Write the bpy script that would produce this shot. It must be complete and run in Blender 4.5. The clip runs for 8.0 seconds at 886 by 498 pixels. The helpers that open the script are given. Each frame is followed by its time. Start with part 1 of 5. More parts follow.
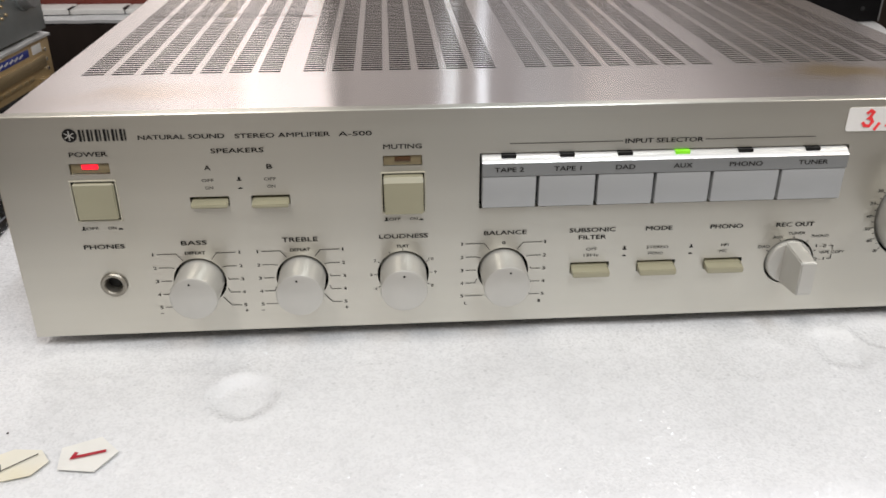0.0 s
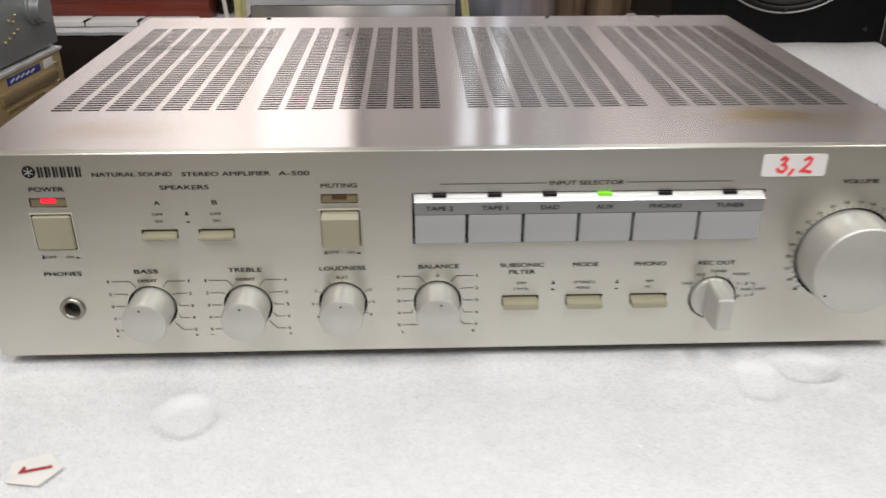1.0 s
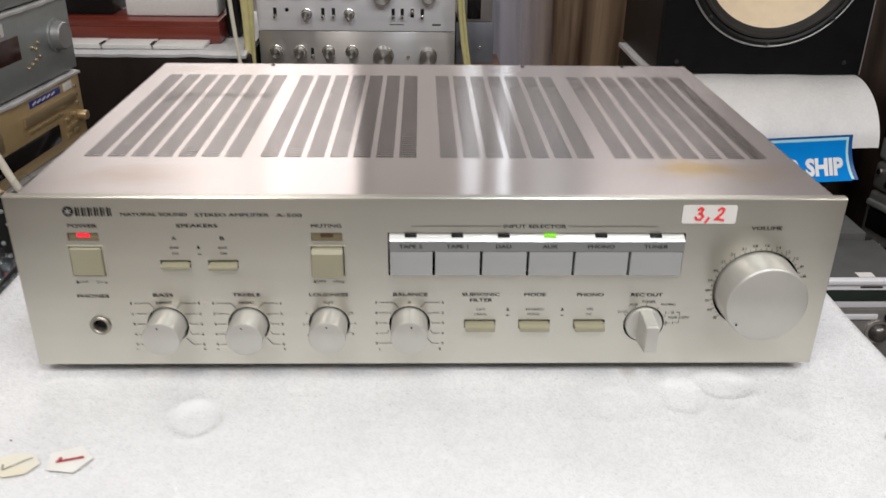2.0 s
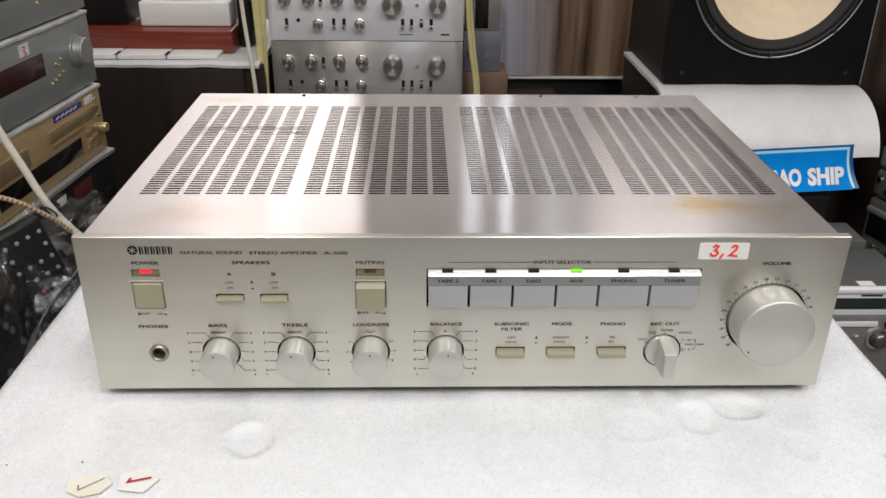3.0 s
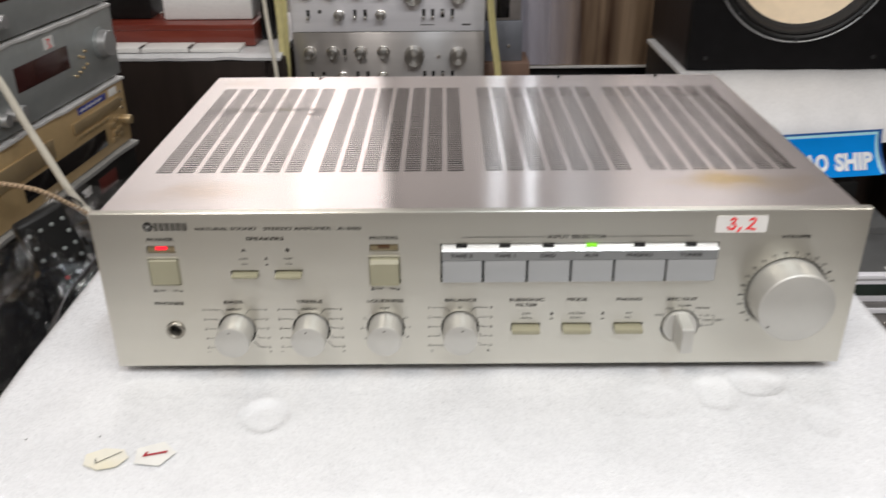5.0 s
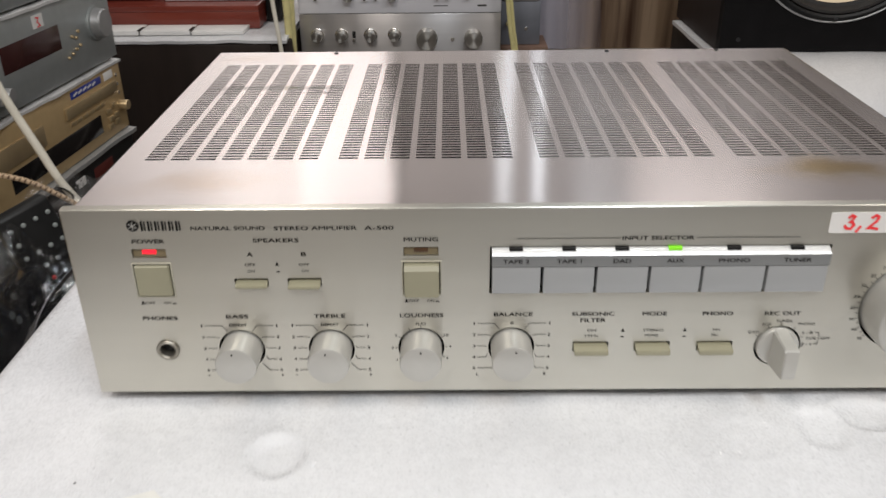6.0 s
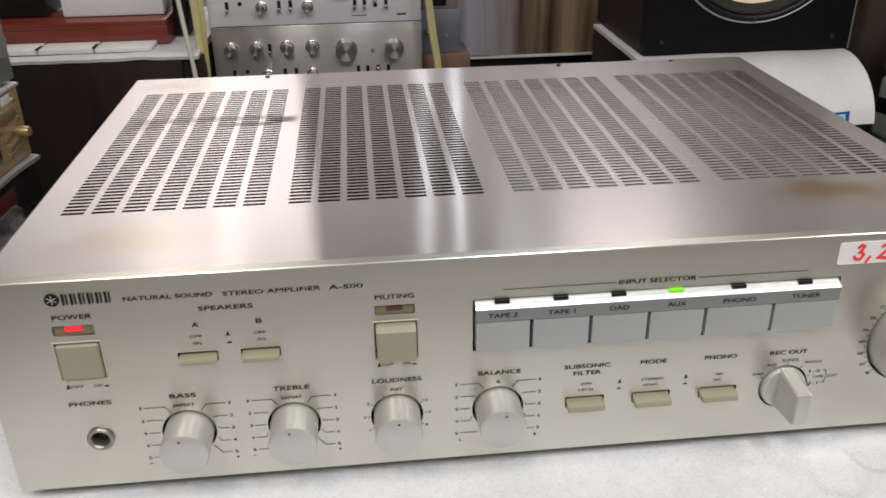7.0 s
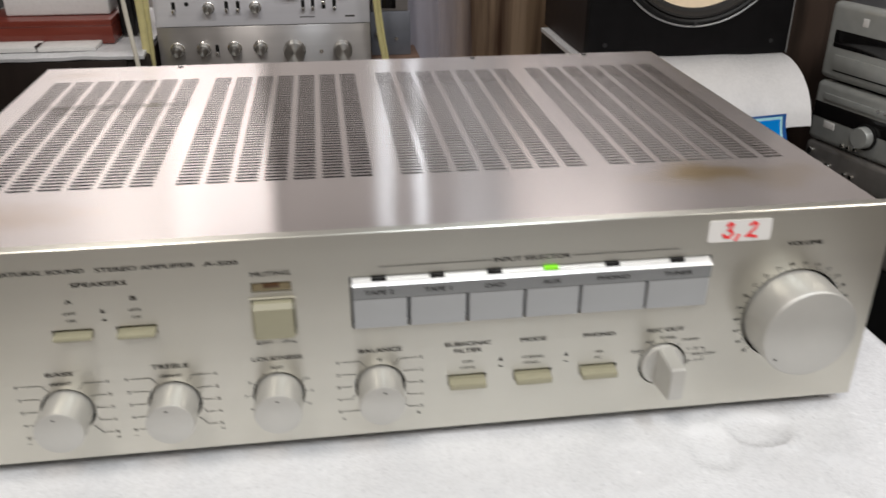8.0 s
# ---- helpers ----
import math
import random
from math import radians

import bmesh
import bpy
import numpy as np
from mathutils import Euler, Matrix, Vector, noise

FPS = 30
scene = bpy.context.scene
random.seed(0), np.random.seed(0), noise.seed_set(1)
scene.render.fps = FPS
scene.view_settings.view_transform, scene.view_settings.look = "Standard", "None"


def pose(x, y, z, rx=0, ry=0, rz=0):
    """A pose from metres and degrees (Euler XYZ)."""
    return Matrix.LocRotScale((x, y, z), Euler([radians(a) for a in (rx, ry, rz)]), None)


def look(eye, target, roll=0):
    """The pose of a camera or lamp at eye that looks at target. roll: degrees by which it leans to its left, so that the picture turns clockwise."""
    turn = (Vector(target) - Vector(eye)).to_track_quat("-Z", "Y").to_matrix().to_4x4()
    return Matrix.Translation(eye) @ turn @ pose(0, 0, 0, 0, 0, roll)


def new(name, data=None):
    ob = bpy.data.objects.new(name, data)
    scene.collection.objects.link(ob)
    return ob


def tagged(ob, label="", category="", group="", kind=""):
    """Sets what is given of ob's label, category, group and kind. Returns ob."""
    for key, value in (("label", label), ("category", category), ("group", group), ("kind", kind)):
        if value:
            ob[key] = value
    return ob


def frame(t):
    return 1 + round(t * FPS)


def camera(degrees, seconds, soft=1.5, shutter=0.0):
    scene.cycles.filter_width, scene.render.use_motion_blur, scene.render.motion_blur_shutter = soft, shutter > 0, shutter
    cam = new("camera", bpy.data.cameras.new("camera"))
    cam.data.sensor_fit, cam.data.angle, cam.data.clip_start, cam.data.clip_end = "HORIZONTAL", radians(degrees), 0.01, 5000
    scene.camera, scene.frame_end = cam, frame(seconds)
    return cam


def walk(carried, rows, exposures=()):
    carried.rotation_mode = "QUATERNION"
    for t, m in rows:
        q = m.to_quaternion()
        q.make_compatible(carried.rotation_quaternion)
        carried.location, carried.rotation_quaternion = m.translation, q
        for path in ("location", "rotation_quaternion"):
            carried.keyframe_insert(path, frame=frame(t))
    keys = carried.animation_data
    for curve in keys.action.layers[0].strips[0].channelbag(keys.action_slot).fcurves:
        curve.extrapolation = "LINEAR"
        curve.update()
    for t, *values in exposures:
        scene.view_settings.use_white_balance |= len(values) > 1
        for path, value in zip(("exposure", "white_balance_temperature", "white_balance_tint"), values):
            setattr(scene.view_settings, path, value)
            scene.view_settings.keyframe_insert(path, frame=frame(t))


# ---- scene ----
cam = camera(55.3, 8.0, shutter=0.5)
PATH = [
    (0, (-0.059, -0.327, 0.21), (0.058, 1.453, -0.696), -0.1),
    (0.3, (-0.058, -0.326, 0.215), (0.08, 1.439, -0.715), -0.0),
    (0.5, (-0.053, -0.329, 0.219), (0.07, 1.449, -0.69), -0.2),
    (0.7, (-0.044, -0.328, 0.227), (0.063, 1.452, -0.678), -0.2),
    (1, (-0.021, -0.343, 0.231), (0.044, 1.445, -0.663), 0.1),
    (1.5, (-0.001, -0.378, 0.248), (0.048, 1.421, -0.623), 1.0),
    (1.8, (-0.002, -0.397, 0.259), (0.055, 1.405, -0.608), 1.0),
    (2, (-0.005, -0.402, 0.272), (0.048, 1.398, -0.597), 0.8),
    (2.2, (-0.013, -0.412, 0.287), (0.04, 1.387, -0.585), 0.7),
    (3.3, (-0.026, -0.427, 0.311), (0.028, 1.367, -0.57), 0.7),
    (3.5, (-0.024, -0.429, 0.314), (0.032, 1.365, -0.569), 0.6),
    (4, (-0.024, -0.429, 0.311), (0.038, 1.363, -0.575), 0.5),
    (4.5, (-0.022, -0.429, 0.307), (0.039, 1.362, -0.581), 0.5),
    (4.8, (-0.022, -0.426, 0.304), (0.021, 1.364, -0.587), 0.3),
    (5, (-0.019, -0.428, 0.296), (-0.026, 1.364, -0.592), -0.5),
    (5.2, (-0.02, -0.422, 0.284), (-0.095, 1.366, -0.611), -1.5),
    (6.3, (-0.051, -0.324, 0.263), (-0.02, 1.456, -0.648), -0.7),
    (6.5, (-0.057, -0.315, 0.263), (0.014, 1.464, -0.65), -1.1),
    (7, (-0.063, -0.295, 0.261), (0.111, 1.481, -0.641), -0.8),
    (7.2, (-0.063, -0.294, 0.27), (0.134, 1.486, -0.622), -0.4),
    (7.5, (-0.058, -0.294, 0.272), (0.166, 1.489, -0.605), 0.1),
    (7.8, (-0.045, -0.304, 0.259), (0.197, 1.476, -0.62), 0.3),
    (8, (-0.027, -0.309, 0.252), (0.224, 1.466, -0.635), 0.2),
]
EXPOSURES = [(0, 0.0), (1, 0.03), (2, 0.06), (3.5, 0.10), (5, 0.10), (6.3, -0.03), (8, 0.0)]
walk(cam, [(t, look(eye, target, roll)) for t, eye, target, roll in PATH], EXPOSURES)

# ---- light ----
world = bpy.data.worlds.new("world")
scene.world = world
world.use_nodes = True
world.node_tree.nodes["Background"].inputs[0].default_value = (0.9, 0.95, 1.0, 1)
world.node_tree.nodes["Background"].inputs[1].default_value = 0.05


def area_lamp(x, y, z, turn, sx, sy, watts, colour):
    data = bpy.data.lights.new("tube_or_fill_light", "AREA")
    data.shape, data.size, data.size_y = "RECTANGLE", sx, sy
    data.energy, data.color = watts, colour
    ob = new("tube_or_fill_light", data)
    ob.matrix_basis = pose(x, y, z, 0, 0, turn)
    return ob


CEIL = 1.95
WARM, COOL, PALE = (1.0, 0.945, 0.895), (0.88, 0.94, 1.0), (1.0, 0.945, 0.93)
# Panels wider than 0.4 are unseen sources, added to brighten the cover's reflections.
# x, y, turn, width, length, drop, colour, watts
LAMPS = [(-0.62, -1.3, 0, 0.30, 1.25, 0.0, WARM, 28), (0.42, -1.3, 0, 0.10, 1.25, 0.0, COOL, 25), (1.55, -1.1, 0, 0.30, 1.25, 0.0, WARM, 28),
         (-0.62, 1.2, 0, 0.30, 1.25, 0.0, WARM, 8), (0.42, 1.2, 0, 0.10, 1.25, 0.0, COOL, 2.5), (0.90, 1.9, 0, 0.50, 1.25, 0.0, PALE, 9),
         (-1.66, 4.95, 6, 1.29, 2.75, 0.0, PALE, 20), (-0.72, 4.95, 6, 0.56, 2.80, 0.0, PALE, 15.5),
         (0.345, 4.95, -5.7, 0.06, 2.75, 0.08, COOL, 2.0), (0.555, 4.95, -6.5, 0.06, 2.75, 0.08, COOL, 2.0),
         (0.20, 4.95, 0, 1.10, 2.75, 0.0, PALE, 6.0), (1.30, 4.95, 0, 1.06, 2.75, 0.0, PALE, 3.4), (2.70, 4.95, 0, 1.70, 2.75, 0.0, PALE, 13.0)]
for lx, ly, turn, lw, ll, drop, lc, le in LAMPS:
    area_lamp(lx, ly, CEIL - 0.075 - drop, turn, lw, ll, le, lc)


# ---- materials ----
def mat(name, base, rough=0.5, metal=0.0, vary=0.12, scale=40.0, bump=0.0, bump_scale=300.0, stretch=(1, 1, 1), coat=0.0,
        spec=0.5, aniso=0.0, tangent=None, dirt=None, dirt_scale=6.0, random_tint=0.0):
    """A painted, plastic or metal surface with fine grain and a slower change of tone."""
    m = bpy.data.materials.new(name)
    m.use_nodes = True
    n, l = m.node_tree.nodes, m.node_tree.links
    p = n["Principled BSDF"]
    tc = n.new("ShaderNodeTexCoord")
    mp = n.new("ShaderNodeMapping")
    mp.inputs["Scale"].default_value = stretch
    l.new(tc.outputs["Object"], mp.inputs["Vector"])
    a = n.new("ShaderNodeTexNoise")
    a.inputs["Scale"].default_value, a.inputs["Detail"].default_value = scale, 6
    b = n.new("ShaderNodeTexNoise")
    b.inputs["Scale"].default_value, b.inputs["Detail"].default_value = dirt_scale, 3
    l.new(mp.outputs[0], a.inputs["Vector"])
    l.new(tc.outputs["Object"], b.inputs["Vector"])
    ra = n.new("ShaderNodeMapRange")
    ra.inputs[1].default_value, ra.inputs[2].default_value = 0.3, 0.7
    ra.inputs[3].default_value, ra.inputs[4].default_value = 1 - vary, 1 + vary
    l.new(a.outputs["Fac"], ra.inputs[0])
    mul = n.new("ShaderNodeVectorMath")
    mul.operation = "SCALE"
    mix = n.new("ShaderNodeMix")
    mix.data_type = "RGBA"
    mix.inputs[6].default_value = (*base, 1)
    mix.inputs[7].default_value = (*(dirt or [c * (1 - vary) for c in base]), 1)
    rb = n.new("ShaderNodeMapRange")
    rb.inputs[1].default_value, rb.inputs[2].default_value = 0.45, 0.75
    l.new(b.outputs["Fac"], rb.inputs[0])
    l.new(rb.outputs[0], mix.inputs[0])
    l.new(mix.outputs[2], mul.inputs[0])
    l.new(ra.outputs[0], mul.inputs["Scale"])
    l.new(mul.outputs[0], p.inputs["Base Color"])
    p.inputs["Metallic"].default_value = metal
    p.inputs["Specular IOR Level"].default_value = spec
    p.inputs["Coat Weight"].default_value = coat
    rr = n.new("ShaderNodeMapRange")
    rr.inputs[3].default_value, rr.inputs[4].default_value = rough * 0.88, min(1, rough * 1.12)
    l.new(a.outputs["Fac"], rr.inputs[0])
    l.new(rr.outputs[0], p.inputs["Roughness"])
    if aniso:
        p.inputs["Anisotropic"].default_value = aniso
        t = n.new("ShaderNodeCombineXYZ")
        for i in range(3):
            t.inputs[i].default_value = tangent[i]
        l.new(t.outputs[0], p.inputs["Tangent"])
    if bump:
        c = n.new("ShaderNodeTexNoise")
        c.inputs["Scale"].default_value, c.inputs["Detail"].default_value = bump_scale, 3
        l.new(mp.outputs[0], c.inputs["Vector"])
        bp = n.new("ShaderNodeBump")
        bp.inputs["Strength"].default_value = bump
        bp.inputs["Distance"].default_value = 0.001
        l.new(c.outputs["Fac"], bp.inputs["Height"])
        l.new(bp.outputs[0], p.inputs["Normal"])
    return m


def glow(name, colour, strength):
    m = bpy.data.materials.new(name)
    m.use_nodes = True
    p = m.node_tree.nodes["Principled BSDF"]
    p.inputs["Base Color"].default_value = (*colour, 1)
    p.inputs["Emission Color"].default_value = (*colour, 1)
    p.inputs["Emission Strength"].default_value = strength
    return m


def clear_plastic(name, tint=(0.9, 0.92, 0.92), rough=0.12, clear=0.75, crinkle=0.006, shine=0.0):
    """Thin film: mostly see-through, with glossy folds."""
    m = bpy.data.materials.new(name)
    m.use_nodes = True
    n, l = m.node_tree.nodes, m.node_tree.links
    g = n.new("ShaderNodeBsdfPrincipled")
    g.inputs["Base Color"].default_value = (*tint, 1)
    g.inputs["Roughness"].default_value = rough
    tc = n.new("ShaderNodeTexCoord")
    cr = n.new("ShaderNodeTexNoise")
    cr.inputs["Scale"].default_value, cr.inputs["Detail"].default_value, cr.inputs["Distortion"].default_value = 38, 4, 1.5
    l.new(tc.outputs["Object"], cr.inputs["Vector"])
    bp = n.new("ShaderNodeBump")
    bp.inputs["Strength"].default_value, bp.inputs["Distance"].default_value = 1.0, crinkle
    g.inputs["Metallic"].default_value = shine
    l.new(cr.outputs["Fac"], bp.inputs["Height"])
    l.new(bp.outputs[0], g.inputs["Normal"])
    t = n.new("ShaderNodeBsdfTransparent")
    mx = n.new("ShaderNodeMixShader")
    mx.inputs[0].default_value = 1 - clear
    l.new(t.outputs[0], mx.inputs[1])
    l.new(g.outputs[0], mx.inputs[2])
    l.new(mx.outputs[0], n["Material Output"].inputs[0])
    n.remove(n["Principled BSDF"])
    return m


def stained_steel(name):
    """Brushed sheet of the cover: grain along x, two brown tape stains and faint smears."""
    m = mat(name, (0.69, 0.638, 0.622), 0.27, 1.0, 0.012, 260, 0.0, 900, (0.03, 1, 1), aniso=1.0, tangent=(0, 0.8, 0.6), dirt_scale=9)
    n, l = m.node_tree.nodes, m.node_tree.links
    p = n["Principled BSDF"]
    src = p.inputs["Base Color"].links[0].from_socket
    geo = n.new("ShaderNodeTexCoord")
    noise_b = n.new("ShaderNodeTexNoise")
    noise_b.inputs["Scale"].default_value, noise_b.inputs["Detail"].default_value = 30, 6
    l.new(geo.outputs["Object"], noise_b.inputs["Vector"])
    even = n.new("ShaderNodeValue")
    even.outputs[0].default_value = 0.185
    rough_src = even.outputs[0]
    for cx, cy, rx, ry, col, amount in ((0.160, 0.052, 0.024, 0.010, (0.40, 0.28, 0.12), 0.75), (0.160, 0.048, 0.044, 0.022, (0.53, 0.40, 0.22), 0.85), (-0.165, 0.036, 0.036, 0.020, (0.60, 0.46, 0.34), 0.5),
                                        (-0.19, 0.278, 0.02, 0.012, (0.5, 0.40, 0.30), 0.35)):
        sub = n.new("ShaderNodeVectorMath")
        sub.operation = "SUBTRACT"
        sub.inputs[1].default_value = (cx, cy, 0.1045)
        l.new(geo.outputs["Object"], sub.inputs[0])
        div = n.new("ShaderNodeVectorMath")
        div.operation = "DIVIDE"
        div.inputs[1].default_value = (rx, ry, 1)
        l.new(sub.outputs[0], div.inputs[0])
        ln = n.new("ShaderNodeVectorMath")
        ln.operation = "LENGTH"
        l.new(div.outputs[0], ln.inputs[0])
        add = n.new("ShaderNodeMath")
        add.operation = "MULTIPLY_ADD"
        add.inputs[1].default_value, add.inputs[2].default_value = 2.6, -1.3
        l.new(noise_b.outputs["Fac"], add.inputs[0])
        tot = n.new("ShaderNodeMath")
        l.new(ln.outputs["Value"], tot.inputs[0])
        l.new(add.outputs[0], tot.inputs[1])
        mr = n.new("ShaderNodeMapRange")
        mr.interpolation_type = "SMOOTHSTEP"
        mr.inputs[1].default_value, mr.inputs[2].default_value = 1.25, -0.35
        mr.inputs[3].default_value, mr.inputs[4].default_value = 0, amount
        l.new(tot.outputs[0], mr.inputs[0])
        mx = n.new("ShaderNodeMix")
        mx.data_type = "RGBA"
        mx.inputs[7].default_value = (*col, 1)
        l.new(mr.outputs[0], mx.inputs[0])
        l.new(src, mx.inputs[6])
        src = mx.outputs[2]
        ad = n.new("ShaderNodeMath")
        ad.operation = "MULTIPLY_ADD"
        ad.inputs[1].default_value = 0.03
        l.new(mr.outputs[0], ad.inputs[0])
        l.new(rough_src, ad.inputs[2])
        rough_src = ad.outputs[0]
    l.new(src, p.inputs["Base Color"])
    l.new(rough_src, p.inputs["Roughness"])
    # the sheet is not quite flat
    normal = None
    for sc, dist in ((6.5, 0.0007), (19, 0.00012)):
        w = n.new("ShaderNodeTexNoise")
        w.inputs["Scale"].default_value, w.inputs["Detail"].default_value = sc, 1
        l.new(geo.outputs["Object"], w.inputs["Vector"])
        bp = n.new("ShaderNodeBump")
        bp.inputs["Strength"].default_value, bp.inputs["Distance"].default_value = 1.0, dist
        l.new(w.outputs["Fac"], bp.inputs["Height"])
        if normal:
            l.new(normal, bp.inputs["Normal"])
        normal = bp.outputs[0]
    # a shallow crease across the first field of slots
    sep = n.new("ShaderNodeSeparateXYZ")
    l.new(geo.outputs["Object"], sep.inputs[0])
    wave = n.new("ShaderNodeTexNoise")
    wave.inputs["Scale"].default_value = 24
    l.new(geo.outputs["Object"], wave.inputs["Vector"])
    bent = n.new("ShaderNodeMath")
    bent.operation = "MULTIPLY_ADD"
    bent.inputs[1].default_value = 0.006
    l.new(wave.outputs["Fac"], bent.inputs[0])
    l.new(sep.outputs["Y"], bent.inputs[2])
    rise = n.new("ShaderNodeMapRange")
    rise.interpolation_type = "SMOOTHSTEP"
    rise.inputs[1].default_value, rise.inputs[2].default_value = 0.1855, 0.1965
    l.new(bent.outputs[0], rise.inputs[0])
    side = n.new("ShaderNodeMapRange")
    side.interpolation_type = "SMOOTHSTEP"
    side.inputs[1].default_value, side.inputs[2].default_value = -0.100, -0.125
    l.new(sep.outputs["X"], side.inputs[0])
    edge = n.new("ShaderNodeMapRange")
    edge.interpolation_type = "SMOOTHSTEP"
    edge.inputs[1].default_value, edge.inputs[2].default_value = -0.205, -0.175
    l.new(sep.outputs["X"], edge.inputs[0])
    fall = n.new("ShaderNodeMapRange")
    fall.interpolation_type = "SMOOTHSTEP"
    fall.inputs[1].default_value, fall.inputs[2].default_value = 0.2095, 0.1975
    l.new(bent.outputs[0], fall.inputs[0])
    ridge = n.new("ShaderNodeMath")
    ridge.operation = "MULTIPLY"
    l.new(rise.outputs[0], ridge.inputs[0])
    l.new(fall.outputs[0], ridge.inputs[1])
    span = n.new("ShaderNodeMath")
    span.operation = "MULTIPLY"
    l.new(side.outputs[0], span.inputs[0])
    l.new(edge.outputs[0], span.inputs[1])
    both = n.new("ShaderNodeMath")
    both.operation = "MULTIPLY"
    l.new(ridge.outputs[0], both.inputs[0])
    l.new(span.outputs[0], both.inputs[1])
    bp = n.new("ShaderNodeBump")
    bp.inputs["Strength"].default_value, bp.inputs["Distance"].default_value = 1.0, 0.0011
    l.new(both.outputs[0], bp.inputs["Height"])
    l.new(normal, bp.inputs["Normal"])
    l.new(bp.outputs[0], p.inputs["Normal"])
    return m


def foam_mat(name, base=(0.765, 0.77, 0.785), soil=0.90):
    """Expanded foam sheet: fine cells, soft sheen and small glints."""
    m = mat(name, base, 0.30, 0, 0.03, 160, 0.16, 900, spec=0.55, dirt=[c * soil for c in base], dirt_scale=17)
    n, l = m.node_tree.nodes, m.node_tree.links
    v = n.new("ShaderNodeTexVoronoi")
    v.inputs["Scale"].default_value = 760
    tc = n.new("ShaderNodeTexCoord")
    l.new(tc.outputs["Object"], v.inputs["Vector"])
    bp = n.new("ShaderNodeBump")
    bp.inputs["Strength"].default_value, bp.inputs["Distance"].default_value = 0.20, 0.0006
    l.new(v.outputs["Distance"], bp.inputs["Height"])
    p = n["Principled BSDF"]
    l.new(p.inputs["Normal"].links[0].from_socket, bp.inputs["Normal"])
    gl = n.new("ShaderNodeMapRange")
    gl.inputs[1].default_value, gl.inputs[2].default_value = 0.55, 0.95
    gl.inputs[3].default_value, gl.inputs[4].default_value = 0.45, 0.24
    l.new(v.outputs["Color"], gl.inputs[0])
    l.new(gl.outputs[0], p.inputs["Roughness"])
    # tiny flat cells that glint
    f = n.new("ShaderNodeTexVoronoi")
    f.inputs["Scale"].default_value = 1000
    l.new(tc.outputs["Object"], f.inputs["Vector"])
    tilt = n.new("ShaderNodeVectorMath")
    tilt.operation = "MULTIPLY_ADD"
    tilt.inputs[1].default_value, tilt.inputs[2].default_value = (1.3, 1.3, 1.3), (-0.65, -0.65, -0.65)
    l.new(f.outputs["Color"], tilt.inputs[0])
    geo = n.new("ShaderNodeNewGeometry")
    add = n.new("ShaderNodeVectorMath")
    l.new(geo.outputs["Normal"], add.inputs[0])
    l.new(tilt.outputs[0], add.inputs[1])
    nm = n.new("ShaderNodeVectorMath")
    nm.operation = "NORMALIZE"
    l.new(add.outputs[0], nm.inputs[0])
    l.new(nm.outputs[0], p.inputs["Coat Normal"])
    p.inputs["Coat Weight"].default_value, p.inputs["Coat Roughness"].default_value = 0.5, 0.16
    l.new(bp.outputs[0], p.inputs["Normal"])
    return m


def wood_mat(name, dark, light, scale=9.0, rough=0.35, coat=0.2, stretch=(1, 1, 0.12)):
    m = mat(name, light, rough, 0, 0.12, scale * 6, 0.05, 200, stretch, coat)
    n, l = m.node_tree.nodes, m.node_tree.links
    p = n["Principled BSDF"]
    tc = n.new("ShaderNodeTexCoord")
    mp = n.new("ShaderNodeMapping")
    mp.inputs["Scale"].default_value = stretch
    l.new(tc.outputs["Object"], mp.inputs["Vector"])
    w = n.new("ShaderNodeTexNoise")
    w.inputs["Scale"].default_value, w.inputs["Detail"].default_value, w.inputs["Distortion"].default_value = scale, 5, 1.2
    l.new(mp.outputs[0], w.inputs["Vector"])
    r = n.new("ShaderNodeValToRGB")
    r.color_ramp.elements[0].position, r.color_ramp.elements[0].color = 0.36, (*dark, 1)
    r.color_ramp.elements[1].position, r.color_ramp.elements[1].color = 0.62, (*light, 1)
    l.new(w.outputs["Fac"], r.inputs[0])
    l.new(r.outputs[0], p.inputs["Base Color"])
    return m


def dotted_mat(name, base, dots):
    """Dark film printed with pale dots."""
    m = mat(name, base, 0.2, 0, 0.2, 30, 0.3, 40)
    n, l = m.node_tree.nodes, m.node_tree.links
    p = n["Principled BSDF"]
    tc = n.new("ShaderNodeTexCoord")
    v = n.new("ShaderNodeTexVoronoi")
    v.inputs["Scale"].default_value = 62
    l.new(tc.outputs["Object"], v.inputs["Vector"])
    r = n.new("ShaderNodeMapRange")
    r.inputs[1].default_value, r.inputs[2].default_value = 0.27, 0.22
    l.new(v.outputs["Distance"], r.inputs[0])
    mx = n.new("ShaderNodeMix")
    mx.data_type = "RGBA"
    mx.inputs[7].default_value = (*dots, 1)
    l.new(r.outputs[0], mx.inputs[0])
    l.new(p.inputs["Base Color"].links[0].from_socket, mx.inputs[6])
    l.new(mx.outputs[2], p.inputs["Base Color"])
    return m


PANEL = mat("champagne_aluminium", (0.645, 0.627, 0.562), 0.34, 1.0, 0.03, 50, 0.02, 1200, (0.02, 1, 1), aniso=0.8, tangent=(0, 0.7, 0.7), dirt_scale=5)
KNOB = mat("satin_aluminium", (0.56, 0.55, 0.515), 0.44, 0.5, 0.03, 80, 0.02, 1500)
COVER = stained_steel("brushed_steel_cover")
BEIGE = mat("beige_plastic", (0.315, 0.297, 0.207), 0.42, 0, 0.04, 60)
BEIGE_D = mat("dark_beige_plastic", (0.20, 0.16, 0.09), 0.45, 0, 0.05, 60)
GREYKEY = mat("grey_anodised_key", (0.40, 0.407, 0.410), 0.42, 0.25, 0.03, 80, 0.02, 1200, (0.02, 1, 1))
